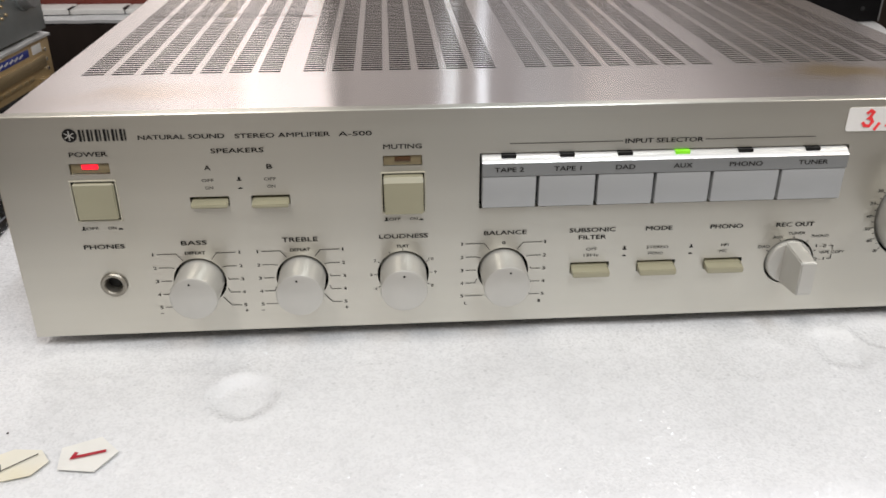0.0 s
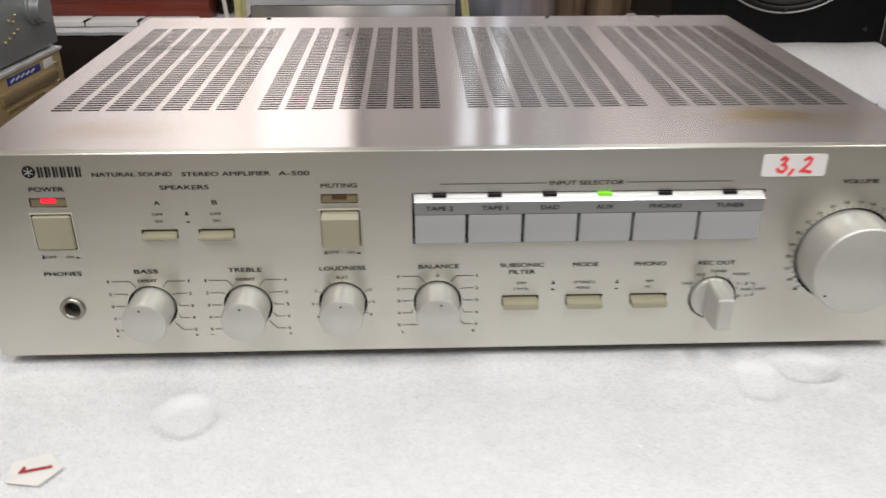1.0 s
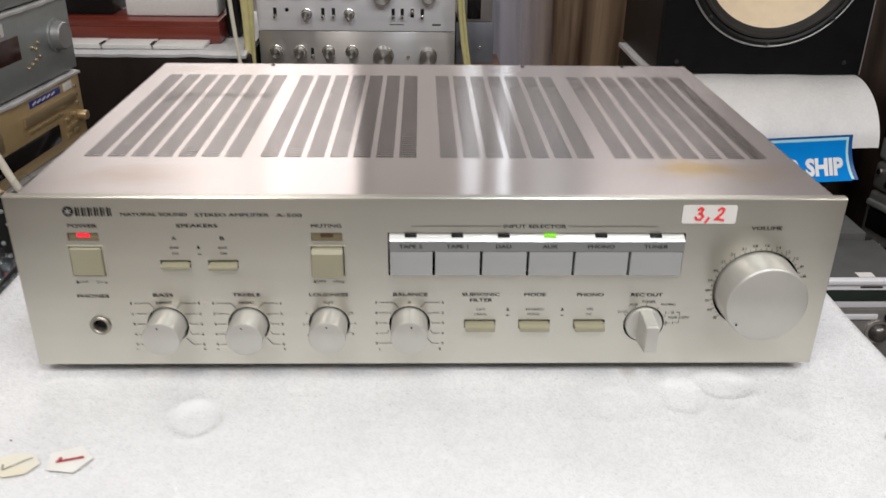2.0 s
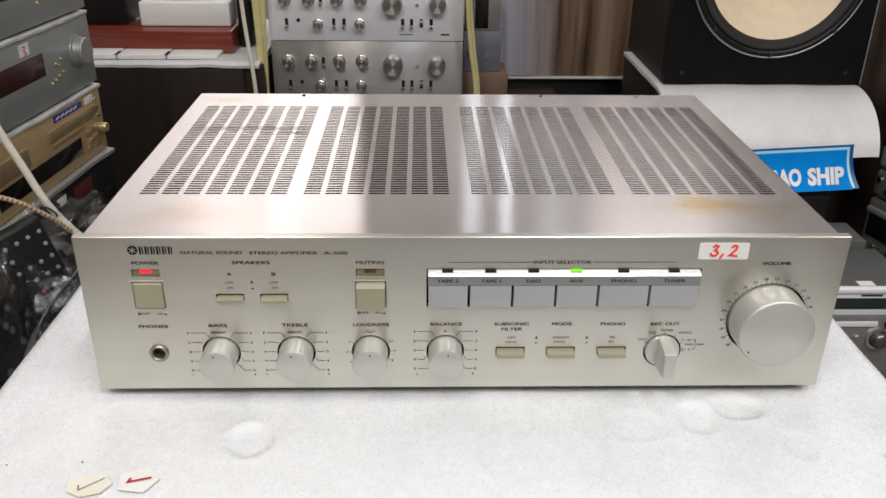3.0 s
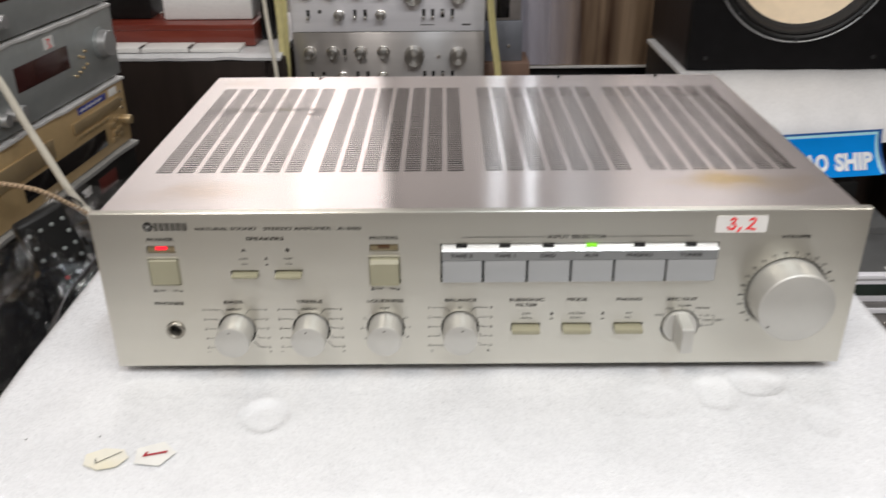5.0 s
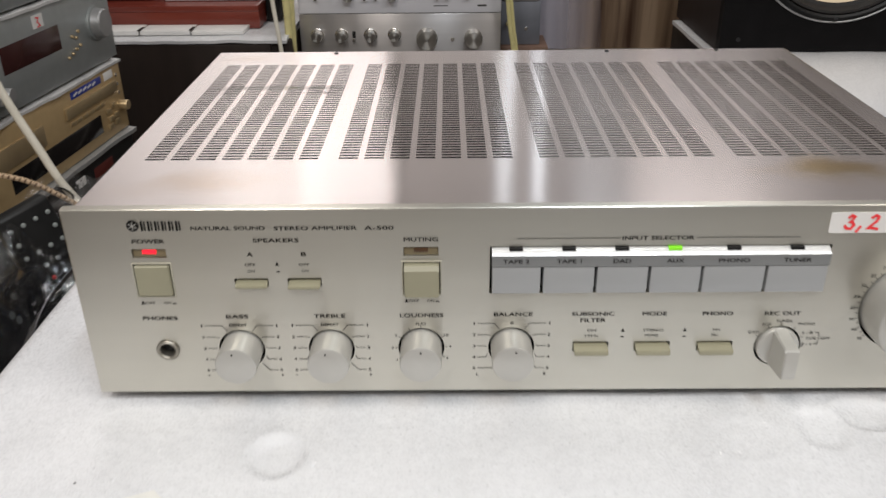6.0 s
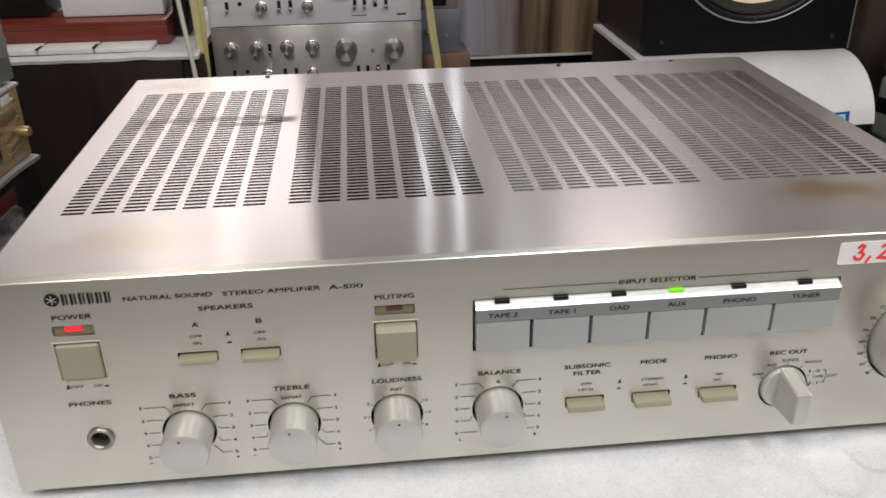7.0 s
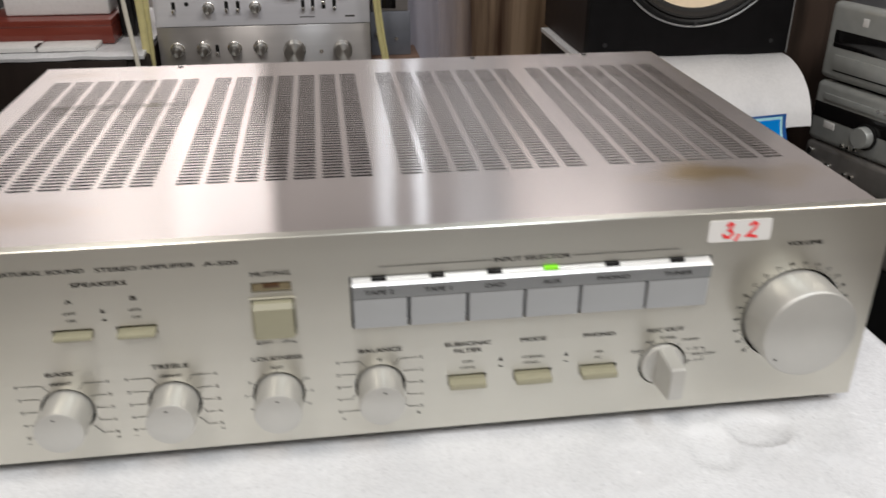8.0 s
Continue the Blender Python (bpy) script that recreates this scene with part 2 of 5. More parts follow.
STRIPGREY = mat("grey_name_strip", (0.25, 0.255, 0.255), 0.42, 0.25, 0.03, 80, 0.02, 1200, (0.02, 1, 1))
BEIGE_L = mat("pale_beige_rim", (0.50, 0.475, 0.385), 0.4, 0, 0.04, 60)
BRIGHT = mat("bright_bevel_aluminium", (0.92, 0.92, 0.91), 0.30, 0.5, 0.02, 80)
BLACK = mat("black_plastic", (0.009, 0.009, 0.009), 0.45, 0, 0.2, 60, spec=0.3)
INK = mat("black_print", (0.014, 0.013, 0.012), 0.6, 0, 0.1, 200, spec=0.2)
INKGREY = mat("worn_print", (0.05, 0.045, 0.04), 0.6, 0, 0.1, 200)
DARK = mat("dark_chassis", (0.020, 0.020, 0.021), 0.6, 0.2, 0.2, 30)
INSIDE = mat("dim_inner_parts", (0.05, 0.05, 0.048), 0.6, 0.2, 0.6, 35)
PALE_BACKING = mat("pale_slot_backing", (0.42, 0.41, 0.395), 0.5, 0.1, 0.15, 60)
CHROME = mat("nickel", (0.78, 0.76, 0.72), 0.20, 1.0, 0.04, 90)
SPUN = mat("spun_aluminium", (0.62, 0.61, 0.58), 0.30, 1.0, 0.04, 90, aniso=0.93, tangent=(0, 0, 1))
_t = SPUN.node_tree.nodes.new("ShaderNodeTangent")
_t.direction_type, _t.axis = "RADIAL", "Y"
SPUN.node_tree.nodes["Principled BSDF"].inputs["Anisotropic Rotation"].default_value = 0.25
SPUN.node_tree.links.new(_t.outputs[0], SPUN.node_tree.nodes["Principled BSDF"].inputs["Tangent"])
JACKRING = mat("dull_nickel", (0.30, 0.28, 0.24), 0.38, 0.8, 0.05, 90)
BROWNLAMP = mat("unlit_brown_lamp", (0.075, 0.035, 0.014), 0.35, 0, 0.1, 60)
REDLED = glow("red_lamp", (1.0, 0.012, 0.03), 1.1)
GREENLED = glow("green_lamp", (0.22, 0.70, 0.02), 0.30)
STICKER = mat("white_paper_label", (0.78, 0.76, 0.73), 0.6, 0, 0.03, 60)
TICKRED = mat("dark_red_marker", (0.42, 0.012, 0.03), 0.5, 0, 0.15, 120)
REDINK = mat("red_marker", (0.92, 0.05, 0.055), 0.5, 0, 0.15, 120)
FOAM = foam_mat("white_foam_sheet")
FOAMGREY = foam_mat("greyish_foam_sheet", (0.83, 0.82, 0.815), 0.95)
FOAMOLD = foam_mat("dusty_foam_sheet", (0.68, 0.67, 0.66))
FOAMWHITE = foam_mat("clean_foam_block", (0.86, 0.86, 0.85), 0.96)
FOAMDULL = foam_mat("grey_bubble_sheet", (0.30, 0.30, 0.29))
TAPE = mat("yellowed_paper_tape", (0.76, 0.73, 0.63), 0.55, 0, 0.04, 80, dirt=(0.70, 0.64, 0.47), dirt_scale=40)
TAPE_W = mat("cream_paper_tape", (0.78, 0.77, 0.73), 0.55, 0, 0.04, 80)
RECEIVER = mat("grey_receiver_front", (0.35, 0.37, 0.365), 0.42, 0.5, 0.06, 60, 0.03, 600)
CASE_GREY = mat("dark_grey_case", (0.10, 0.102, 0.107), 0.5, 0.3, 0.1, 60)
GOLD = mat("champagne_gold_front", (0.53, 0.38, 0.195), 0.40, 0.4, 0.06, 60, 0.02, 900)
GOLD_L = mat("light_gold_trim", (0.56, 0.43, 0.25), 0.35, 0.7, 0.05, 60)
GLASSBLK = mat("black_display_window", (0.010, 0.009, 0.009), 0.12, 0, 0.2, 20)
REDWIN = mat("dark_red_display_window", (0.045, 0.015, 0.014), 0.2, 0, 0.2, 20)
BLUE = mat("blue_sticker", (0.03, 0.05, 0.28), 0.4, 0, 0.1, 60)
WALNUT = mat("dark_speaker_veneer", (0.026, 0.018, 0.015), 0.5, 0, 0.2, 30, 0.05, 300, (1, 1, 0.1), spec=0.2)
BAFFLE = mat("black_baffle", (0.0055, 0.005, 0.0055), 0.55, 0, 0.25, 40, spec=0.15)
RUBBER = mat("rubber_surround", (0.025, 0.023, 0.022), 0.55, 0, 0.15, 50)
CONE = mat("cream_cone", (0.93, 0.76, 0.545), 0.65, 0, 0.05, 50, 0.1, 300)
RINGM = mat("grey_metal_ring", (0.42, 0.42, 0.42), 0.45, 0.7, 0.05, 50)
REDWOOD = wood_mat("red_lacquered_wood", (0.14, 0.022, 0.014), (0.23, 0.045, 0.028), 12, 0.3, 0.15, (0.12, 1, 1))
VENEER = wood_mat("streaked_walnut_veneer", (0.085, 0.045, 0.028), (0.46, 0.32, 0.21), 17, 0.4, 0.05, (1, 1, 0.06))
SILVER = mat("brushed_silver_front", (0.86, 0.855, 0.90), 0.42, 0.15, 0.04, 60, 0.02, 900, (0.02, 1, 1))
# Silver darkened to stand for the weaker light on the lower amplifier.
SILVER_SHADED = mat("shaded_silver_front", (0.52, 0.50, 0.49), 0.34, 0.7, 0.05, 60, 0.02, 900, (0.02, 1, 1), aniso=0.9, tangent=(0, 0.1, 1))
YELLOW = mat("pale_yellow_cable", (0.70, 0.63, 0.30), 0.5, 0, 0.08, 60)
WHITECABLE = mat("ivory_cable", (0.70, 0.66, 0.56), 0.45, 0, 0.06, 60)
BRAID = mat("tan_braided_sleeve", (0.66, 0.50, 0.33), 0.7, 0, 0.12, 300)
BRAID_D = mat("brown_braided_sleeve", (0.17, 0.095, 0.05), 0.7, 0, 0.12, 300)
SIGNBLUE = mat("sign_blue", (0.004, 0.27, 0.80), 0.6, 0, 0.04, 30, spec=0.04)
SIGNDARK = mat("sign_dark_blue", (0.01, 0.10, 0.36), 0.3, 0, 0.04, 30)
SIGNLINE = mat("sign_pale_line", (0.50, 0.86, 0.90), 0.4, 0, 0.04, 30)
SIGNWHITE = mat("sign_white", (0.86, 0.89, 0.92), 0.4, 0, 0.03, 30)
PAPER = mat("white_paper", (0.80, 0.79, 0.77), 0.6, 0, 0.05, 40)
BROWNBOX = mat("brown_carton", (0.20, 0.12, 0.085), 0.6, 0, 0.1, 30)
BLUEGREY = mat("blue_grey_case", (0.20, 0.21, 0.24), 0.45, 0.3, 0.08, 30)
BAGFILM = clear_plastic("clear_bag_film", (0.50, 0.51, 0.52), 0.12, 0.90, 0.005, 1.0)
DOTFILM = dotted_mat("dark_dotted_wrap", (0.010, 0.010, 0.011), (0.06, 0.065, 0.065))
BTNGREY = mat("pale_grey_rubber", (0.24, 0.26, 0.25), 0.5, 0, 0.1, 60)
BTNRED = mat("red_rubber", (0.35, 0.02, 0.02), 0.5, 0, 0.1, 60)
STRAPFILM = mat("dark_film_strap", (0.05, 0.05, 0.055), 0.22, 0, 0.3, 30, 0.3, 60)
WALLPAINT = mat("pale_wall_paint", (0.78, 0.745, 0.715), 0.7, 0, 0.05, 6)
WALLDARK = mat("beige_shop_wall", (0.30, 0.27, 0.245), 0.7, 0, 0.3, 5)
CEILPAINT = mat("white_ceiling_paint", (0.75, 0.74, 0.72), 0.8, 0, 0.04, 6)
FLOORM = mat("grey_floor_tile", (0.14, 0.13, 0.122), 0.4, 0, 0.15, 8)
TABLE = mat("dark_table_wood", (0.05, 0.035, 0.028), 0.5, 0, 0.2, 20, 0.05, 200, (1, 1, 0.1))
LAMPBODY = mat("white_lamp_housing", (0.8, 0.8, 0.8), 0.5, 0, 0.03, 20)


# ---- mesh tools ----
def box(bm, x0, x1, y0, y1, z0, z1, bevel=0.0, seg=2):
    r = bmesh.ops.create_cube(bm, size=1)
    vs = r["verts"]
    for v in vs:
        v.co = Vector(((x0 + x1) / 2 + v.co.x * (x1 - x0), (y0 + y1) / 2 + v.co.y * (y1 - y0), (z0 + z1) / 2 + v.co.z * (z1 - z0)))
    if bevel:
        es = list({e for v in vs for e in v.link_edges})
        bmesh.ops.bevel(bm, geom=es, offset=bevel, segments=seg, affect="EDGES", profile=0.5)
    return bm


def boxed(*a, bevel=0.0, seg=2):
    return box(bmesh.new(), *a, bevel=bevel, seg=seg)


def lathe(bm, prof, cx, cy, cz, n=48, axis="y", caps=True):
    """Turns (radius, height) pairs about an axis through (cx, cy, cz). 'y': height towards -y; 'z': upwards."""
    rings = []
    for r, h in prof:
        ring = []
        for i in range(n):
            a = 2 * math.pi * i / n
            if axis == "y":
                co = (cx + r * math.cos(a), cy - h, cz + r * math.sin(a))
            else:
                co = (cx + r * math.cos(a), cy + r * math.sin(a), cz + h)
            ring.append(bm.verts.new(co))
        rings.append(ring)
    for a, b in zip(rings, rings[1:]):
        for i in range(n):
            j = (i + 1) % n
            bm.faces.new((a[i], a[j], b[j], b[i]))
    if caps:
        for ring in (rings[0], rings[-1]):
            bm.faces.new(ring)
    return bm


def turned(prof, cx, cy, cz, n=48, axis="y", caps=True):
    return lathe(bmesh.new(), prof, cx, cy, cz, n, axis, caps)


def prism_x(bm, prof, x0, x1):
    """Extrudes a (y, z) outline along x."""
    a = [bm.verts.new((x0, y, z)) for y, z in prof]
    b = [bm.verts.new((x1, y, z)) for y, z in prof]
    k = len(prof)
    for i in range(k):
        bm.faces.new((a[i], a[(i + 1) % k], b[(i + 1) % k], b[i]))
    bm.faces.new(a)
    bm.faces.new(b)
    return bm


def smooth_line(pts, steps=8):
    p = [Vector(q) for q in pts]
    p = [2 * p[0] - p[1]] + p + [2 * p[-1] - p[-2]]
    out = []
    for i in range(1, len(p) - 2):
        for k in range(steps):
            t = k / steps
            a, b, c, d = p[i - 1:i + 3]
            out.append(0.5 * ((2 * b) + (c - a) * t + (2 * a - 5 * b + 4 * c - d) * t * t + (3 * b - a - 3 * c + d) * t ** 3))
    out.append(p[-2])
    return out


def tube(bm, pts, r, n=10, steps=8):
    line = smooth_line(pts, steps)
    rings = []
    for i, q in enumerate(line):
        d = (line[min(i + 1, len(line) - 1)] - line[max(i - 1, 0)]).normalized()
        side = d.cross(Vector((0.13, 0.2, 0.97))).normalized()
        up = side.cross(d)
        rings.append([bm.verts.new(q + r * (math.cos(2 * math.pi * k / n) * side + math.sin(2 * math.pi * k / n) * up)) for k in range(n)])
    for a, b in zip(rings, rings[1:]):
        for i in range(n):
            bm.faces.new((a[i], a[(i + 1) % n], b[(i + 1) % n], b[i]))
    bm.faces.new(rings[0])
    bm.faces.new(rings[-1])
    return bm


def sheet(bm, f, nu, nv, thick):
    """A sheet of some thickness over f(u, v), u and v from 0 to 1; f gives a place."""
    top = [[Vector(f(i / nu, j / nv)) for j in range(nv + 1)] for i in range(nu + 1)]
    low = []
    for i in range(nu + 1):
        row = []
        for j in range(nv + 1):
            du = top[min(i + 1, nu)][j] - top[max(i - 1, 0)][j]
            dv = top[i][min(j + 1, nv)] - top[i][max(j - 1, 0)]
            row.append(top[i][j] - thick * du.cross(dv).normalized())
        low.append(row)
    a = [[bm.verts.new(q) for q in row] for row in top]
    b = [[bm.verts.new(q) for q in row] for row in low]
    for i in range(nu):
        for j in range(nv):
            bm.faces.new((a[i][j], a[i + 1][j], a[i + 1][j + 1], a[i][j + 1]))
            bm.faces.new((b[i][j], b[i][j + 1], b[i + 1][j + 1], b[i + 1][j]))
    for i in range(nu):
        for j in (0, nv):
            bm.faces.new((a[i][j], a[i + 1][j], b[i + 1][j], b[i][j]))
    for j in range(nv):
        for i in (0, nu):
            bm.faces.new((a[i][j], a[i][j + 1], b[i][j + 1], b[i][j]))
    return bm


def finish(name, bm, material, angle=35):
    bmesh.ops.recalc_face_normals(bm, faces=bm.faces[:])
    me = bpy.data.meshes.new(name)
    bm.to_mesh(me)
    bm.free()
    me.materials.append(material)
    me.polygons.foreach_set("use_smooth", [True] * len(me.polygons))
    me.set_sharp_from_angle(angle=radians(angle))
    return me


def part(name, bm, material, parent, label=""):
    ob = new(name, finish(name, bm, material))
    ob.parent = parent
    if label:
        ob["label"] = label
    return ob


def thing(name, label, category, m=None, group=""):
    ob = new(name)
    ob.empty_display_size = 0.02
    if m is not None:
        ob.matrix_basis = m
    return tagged(ob, label, category, group)


def solid(name, bm, material, label, category, kind="", group="", m=None):
    ob = tagged(new(name, finish(name, bm, material)), label, category, group, kind)
    if m is not None:
        ob.matrix_basis = m
    return ob


WORDS = {}


def word_mesh(s, bold=0.0):
    key, s = (s, bold), s
    if key not in WORDS:
        cu = bpy.data.curves.new("w", "FONT")
        cu.body, cu.align_x, cu.resolution_u, cu.offset = s, "CENTER", 3, bold
        ob = bpy.data.objects.new("w", cu)
        me = bpy.data.meshes.new_from_object(ob)
        bpy.data.objects.remove(ob)
        v = np.array([q.co for q in me.vertices])
        lo, hi = v.min(0), v.max(0)
        mid = (lo + hi) / 2
        WORDS[key] = (me, mid, hi - lo)
    return WORDS[key]


def words(bm, s, x, z, w, h, y=-0.00025, slant=0.0, bold=0.0, fat=0.0):
    """Adds the word s centred at (x, z) on a face that looks to -y; w and h: its width and height; fat: thicker strokes."""
    if fat:
        words(bm, s, x - fat / 2, z, w - fat, h, y, slant, bold)
        x, w, y = x + fat / 2, w - fat, y - 0.00004
    me, mid, size = word_mesh(s, bold)
    k = len(bm.verts)
    bm.from_mesh(me)
    bm.verts.ensure_lookup_table()
    for v in bm.verts[k:]:
        a, b = (v.co.x - mid[0]) / size[0] * w, (v.co.y - mid[1]) / size[1] * h
        v.co = Vector((x + a + slant * b, y, z + b))
    return bm


def stroke(bm, pts, w, y=-0.0002):
    """A printed line of width w through (x, z) points, as one ribbon."""
    p = [Vector(q) for q in pts]
    rows = []
    for i, q in enumerate(p):
        d0 = (q - p[i - 1]).normalized() if i else (p[1] - p[0]).normalized()
        d1 = (p[i + 1] - q).normalized() if i < len(p) - 1 else d0
        n0, n1 = Vector((-d0.y, d0.x)), Vector((-d1.y, d1.x))
        m = n0 + n1
        m = m.normalized() if m.length > 0.2 else n0
        k = w / 2 / max(m.dot(n0), 0.55)
        e = d0 * w * 0.35 * (-1 if i == 0 else (1 if i == len(p) - 1 else 0))
        rows.append([bm.verts.new((q.x + e.x + t * m.x * k, y - 4e-6 * i, q.y + e.y + t * m.y * k)) for t in (1, -1)])
    for r0, r1 in zip(rows, rows[1:]):
        bm.faces.new((r0[0], r1[0], r1[1], r0[1]))
    return bm


def rounded(x0, x1, z0, z1, r, n=4):
    out = []
    for cx, cz, a0 in ((x1 - r, z1 - r, 0), (x0 + r, z1 - r, 90), (x0 + r, z0 + r, 180), (x1 - r, z0 + r, 270)):
        for k in range(n + 1):
            a = radians(a0 + 90 * k / n)
            out.append((cx + r * math.cos(a), cz + r * math.sin(a)))
    return out


def circle(cx, cz, r, n=48):
    return [(cx + r * math.cos(2 * math.pi * k / n), cz + r * math.sin(2 * math.pi * k / n)) for k in range(n)]


def plate_with_holes(x0, x1, z0, z1, holes, thick, chamfer):
    """A front plate at y = 0 with chamfered rim and holes cut through."""
    bm = bmesh.new()
    c = chamfer
    inner = [(x0 + c, z0 + c), (x1 - c, z0 + c), (x1 - c, z1 - c), (x0 + c, z1 - c)]
    edges = []
    loops = []
    for loop in [inner] + holes:
        vs = [bm.verts.new((x, 0, z)) for x, z in loop]
        loops.append(vs)
        edges += [bm.edges.new((vs[i], vs[(i + 1) % len(vs)])) for i in range(len(vs))]
    bmesh.ops.triangle_fill(bm, edges=edges, use_beauty=True, use_dissolve=False, normal=(0, -1, 0))
    outer = [bm.verts.new((x, c, z)) for x, z in ((x0, z0), (x1, z0), (x1, z1), (x0, z1))]
    back = [bm.verts.new((x, thick, z)) for x, z in ((x0, z0), (x1, z0), (x1, z1), (x0, z1))]
    for i in range(4):
        j = (i + 1) % 4
        bm.faces.new((loops[0][i], loops[0][j], outer[j], outer[i]))
        bm.faces.new((outer[i], outer[j], back[j], back[i]))
    for vs in loops[1:]:
        deep = [bm.verts.new((v.co.x, thick, v.co.z)) for v in vs]
        for i in range(len(vs)):
            j = (i + 1) % len(vs)
            bm.faces.new((vs[i], vs[j], deep[j], deep[i]))
    return bm


# ---- room ----
FLOOR = -0.80
solid("floor", boxed(-2.7, 4.3, -2.7, 6.7, FLOOR - 0.1, FLOOR), FLOORM, "grey tiled shop floor", "floor", "structure")
solid("ceiling", boxed(-2.7, 4.3, -2.7, 6.7, CEIL, CEIL + 0.1), CEILPAINT, "white painted ceiling", "ceiling", "structure")
solid("wall_north", boxed(-2.7, 4.3, 6.6, 6.7, FLOOR, CEIL), WALLPAINT, "pale painted wall", "wall", "structure")
solid("wall_south", boxed(-2.7, 4.3, -2.7, -2.6, FLOOR, CEIL), WALLDARK, "beige shop wall behind the aisle", "wall", "structure")
solid("wall_west", boxed(-2.7, -2.6, -2.6, 6.6, FLOOR, CEIL), WALLPAINT, "pale painted wall", "wall", "structure")
solid("wall_east", boxed(4.2, 4.3, -2.6, 6.6, FLOOR, CEIL), WALLPAINT, "pale painted wall", "wall", "structure")
for lx, ly, turn, lw, ll, drop, lc, le in LAMPS:
    lamp = thing("ceiling_light", "white fluorescent batten on the ceiling" if lw < 0.4 else "wide white panel added on the ceiling to brighten the steel cover", "ceiling light", pose(lx, ly, CEIL - drop, 0, 0, turn), "ceiling lights")
    part("housing", boxed(-lw / 2 - 0.006, lw / 2 + 0.006, -ll / 2 - 0.02, ll / 2 + 0.02, -0.07, 0.0 if not drop else -0.008, bevel=0.004), LAMPBODY, lamp)


# ---- table and foam ----
table = thing("display_table", "dark wooden display table under a foam sheet", "table", pose(0, 0, FLOOR))
part("tabletop", boxed(-0.275, 0.266, -0.105, 0.38, 0.755, 0.780, bevel=0.003), TABLE, table)
for lx in (-0.245, 0.236):
    for ly in (-0.08, 0.35):
        part("leg", boxed(lx - 0.02, lx + 0.02, ly - 0.02, ly + 0.02, 0.0, 0.755, bevel=0.003), TABLE, table)

DENTS = [(-0.122, -0.041, 0.0142, 0.0150, 0.0030), (0.138, -0.0235, 0.0125, 0.0160, 0.0018), (0.165, -0.014, 0.0155, 0.0130, 0.0028), (0.1735, -0.022, 0.0065, 0.0080, -0.0012),
         (0.190, -0.048, 0.0110, 0.0130, 0.0014), (-0.19, -0.014, 0.026, 0.011, 0.0006), (-0.14, -0.013, 0.024, 0.010, 0.0005), (0.10, -0.03, 0.02, 0.015, 0.0008)]


def edge_bend(a, half, r):
    s, a = (1 if a >= 0 else -1), abs(a)
    if a <= half - r:
        return s * a, 0.0
    q = (a - (half - r)) / r
    if q < math.pi / 2:
        return s * (half - r + r * math.sin(q)), -r * (1 - math.cos(q))
    return s * half, -r - (q - math.pi / 2) * r


def foam_top(u, v):
    hx, hy, r = 0.283, 0.255, 0.012
    x, zx = edge_bend((2 * u - 1) * (hx + 0.014), hx, r)
    y, zy = edge_bend((2 * v - 1) * (hy + 0.014), hy, r)
    wob = 0.003 * noise.noise(Vector((x * 6, y * 6, 1.7)))
    x, y = x - 0.005 + (wob if abs(u - 0.5) > 0.4 else 0), y + 0.137
    z = max(zx + zy, -0.019) + 0.0007 * noise.noise(Vector((x * 22, y * 22, 0))) - 0.0003
    for cx, cy, rx, ry, d in DENTS:
        q = math.hypot((x - cx) / rx, (y - cy) / ry) * (1 + 0.16 * noise.noise(Vector((x * 60, y * 60, cx * 9))))
        if q < 1.35:
            w = max(0.0, min(1.0, (1.06 - q) * 2.6))
            z += -d * 0.75 * w * w * (3 - 2 * w) + 0.22 * abs(d) * math.exp(-((q - 1.10) / 0.13) ** 2)
    return x, y, min(z, 0.0009 if y > -0.004 else 0.0022)


solid("foam_sheet", sheet(bmesh.new(), lambda u, v: foam_top(u, v), 210, 190, 0.003), FOAM, "white packing foam sheet with round dents on the table", "foam sheet")


def flake(name, cx, cy, rx, ry, turn, material, label, sides=11, mark=None, ink=None):
    t = thing(name, label, "sticker", pose(cx, cy, 0.0011, 0, 0, turn))
    bm = bmesh.new()
    rnd = random.Random(int(cx * 1e4))
    pts = [(rx * math.cos(2 * math.pi * k / sides) * rnd.uniform(0.88, 1.12), ry * math.sin(2 * math.pi * k / sides) * rnd.uniform(0.88, 1.12)) for k in range(sides)]
    a = [bm.verts.new((x, y, 0)) for x, y in pts]
    b = [bm.verts.new((x, y, 0.00025)) for x, y in pts]
    bm.faces.new(b)
    bm.faces.new(a)
    for k in range(sides):
        bm.faces.new((a[k], a[(k + 1) % sides], b[(k + 1) % sides], b[k]))
    part("paper", bm, material, t)
    if mark:
        bm = stroke(bmesh.new(), mark[0], mark[1], 0)
        for v in bm.verts:
            v.co = Vector((v.co.x, v.co.z, 0.0009))
        part("tick_mark", bm, ink, t)
    return t


flake("paper_sticker", -0.174, -0.0755, 0.0118, 0.0098, 8, TAPE_W, "cream paper sticker with a red tick on the foam", 5,
      ([(-0.0040, 0.0014), (-0.0048, -0.0010), (-0.0020, -0.0006), (0.0062, 0.0006)], 0.0015), TICKRED)
flake("paper_sticker", -0.1985, -0.0785, 0.0118, 0.0088, 4, TAPE, "yellowed paper sticker with a pencil tick on the foam", 7,
      ([(-0.0052, -0.0005), (-0.0042, -0.0042), (0.0068, 0.0038)], 0.0005), INKGREY)
flake("paper_sticker", 0.2445, -0.062, 0.011, 0.012, 20, TAPE_W, "torn cream paper sticker on the foam", 7)
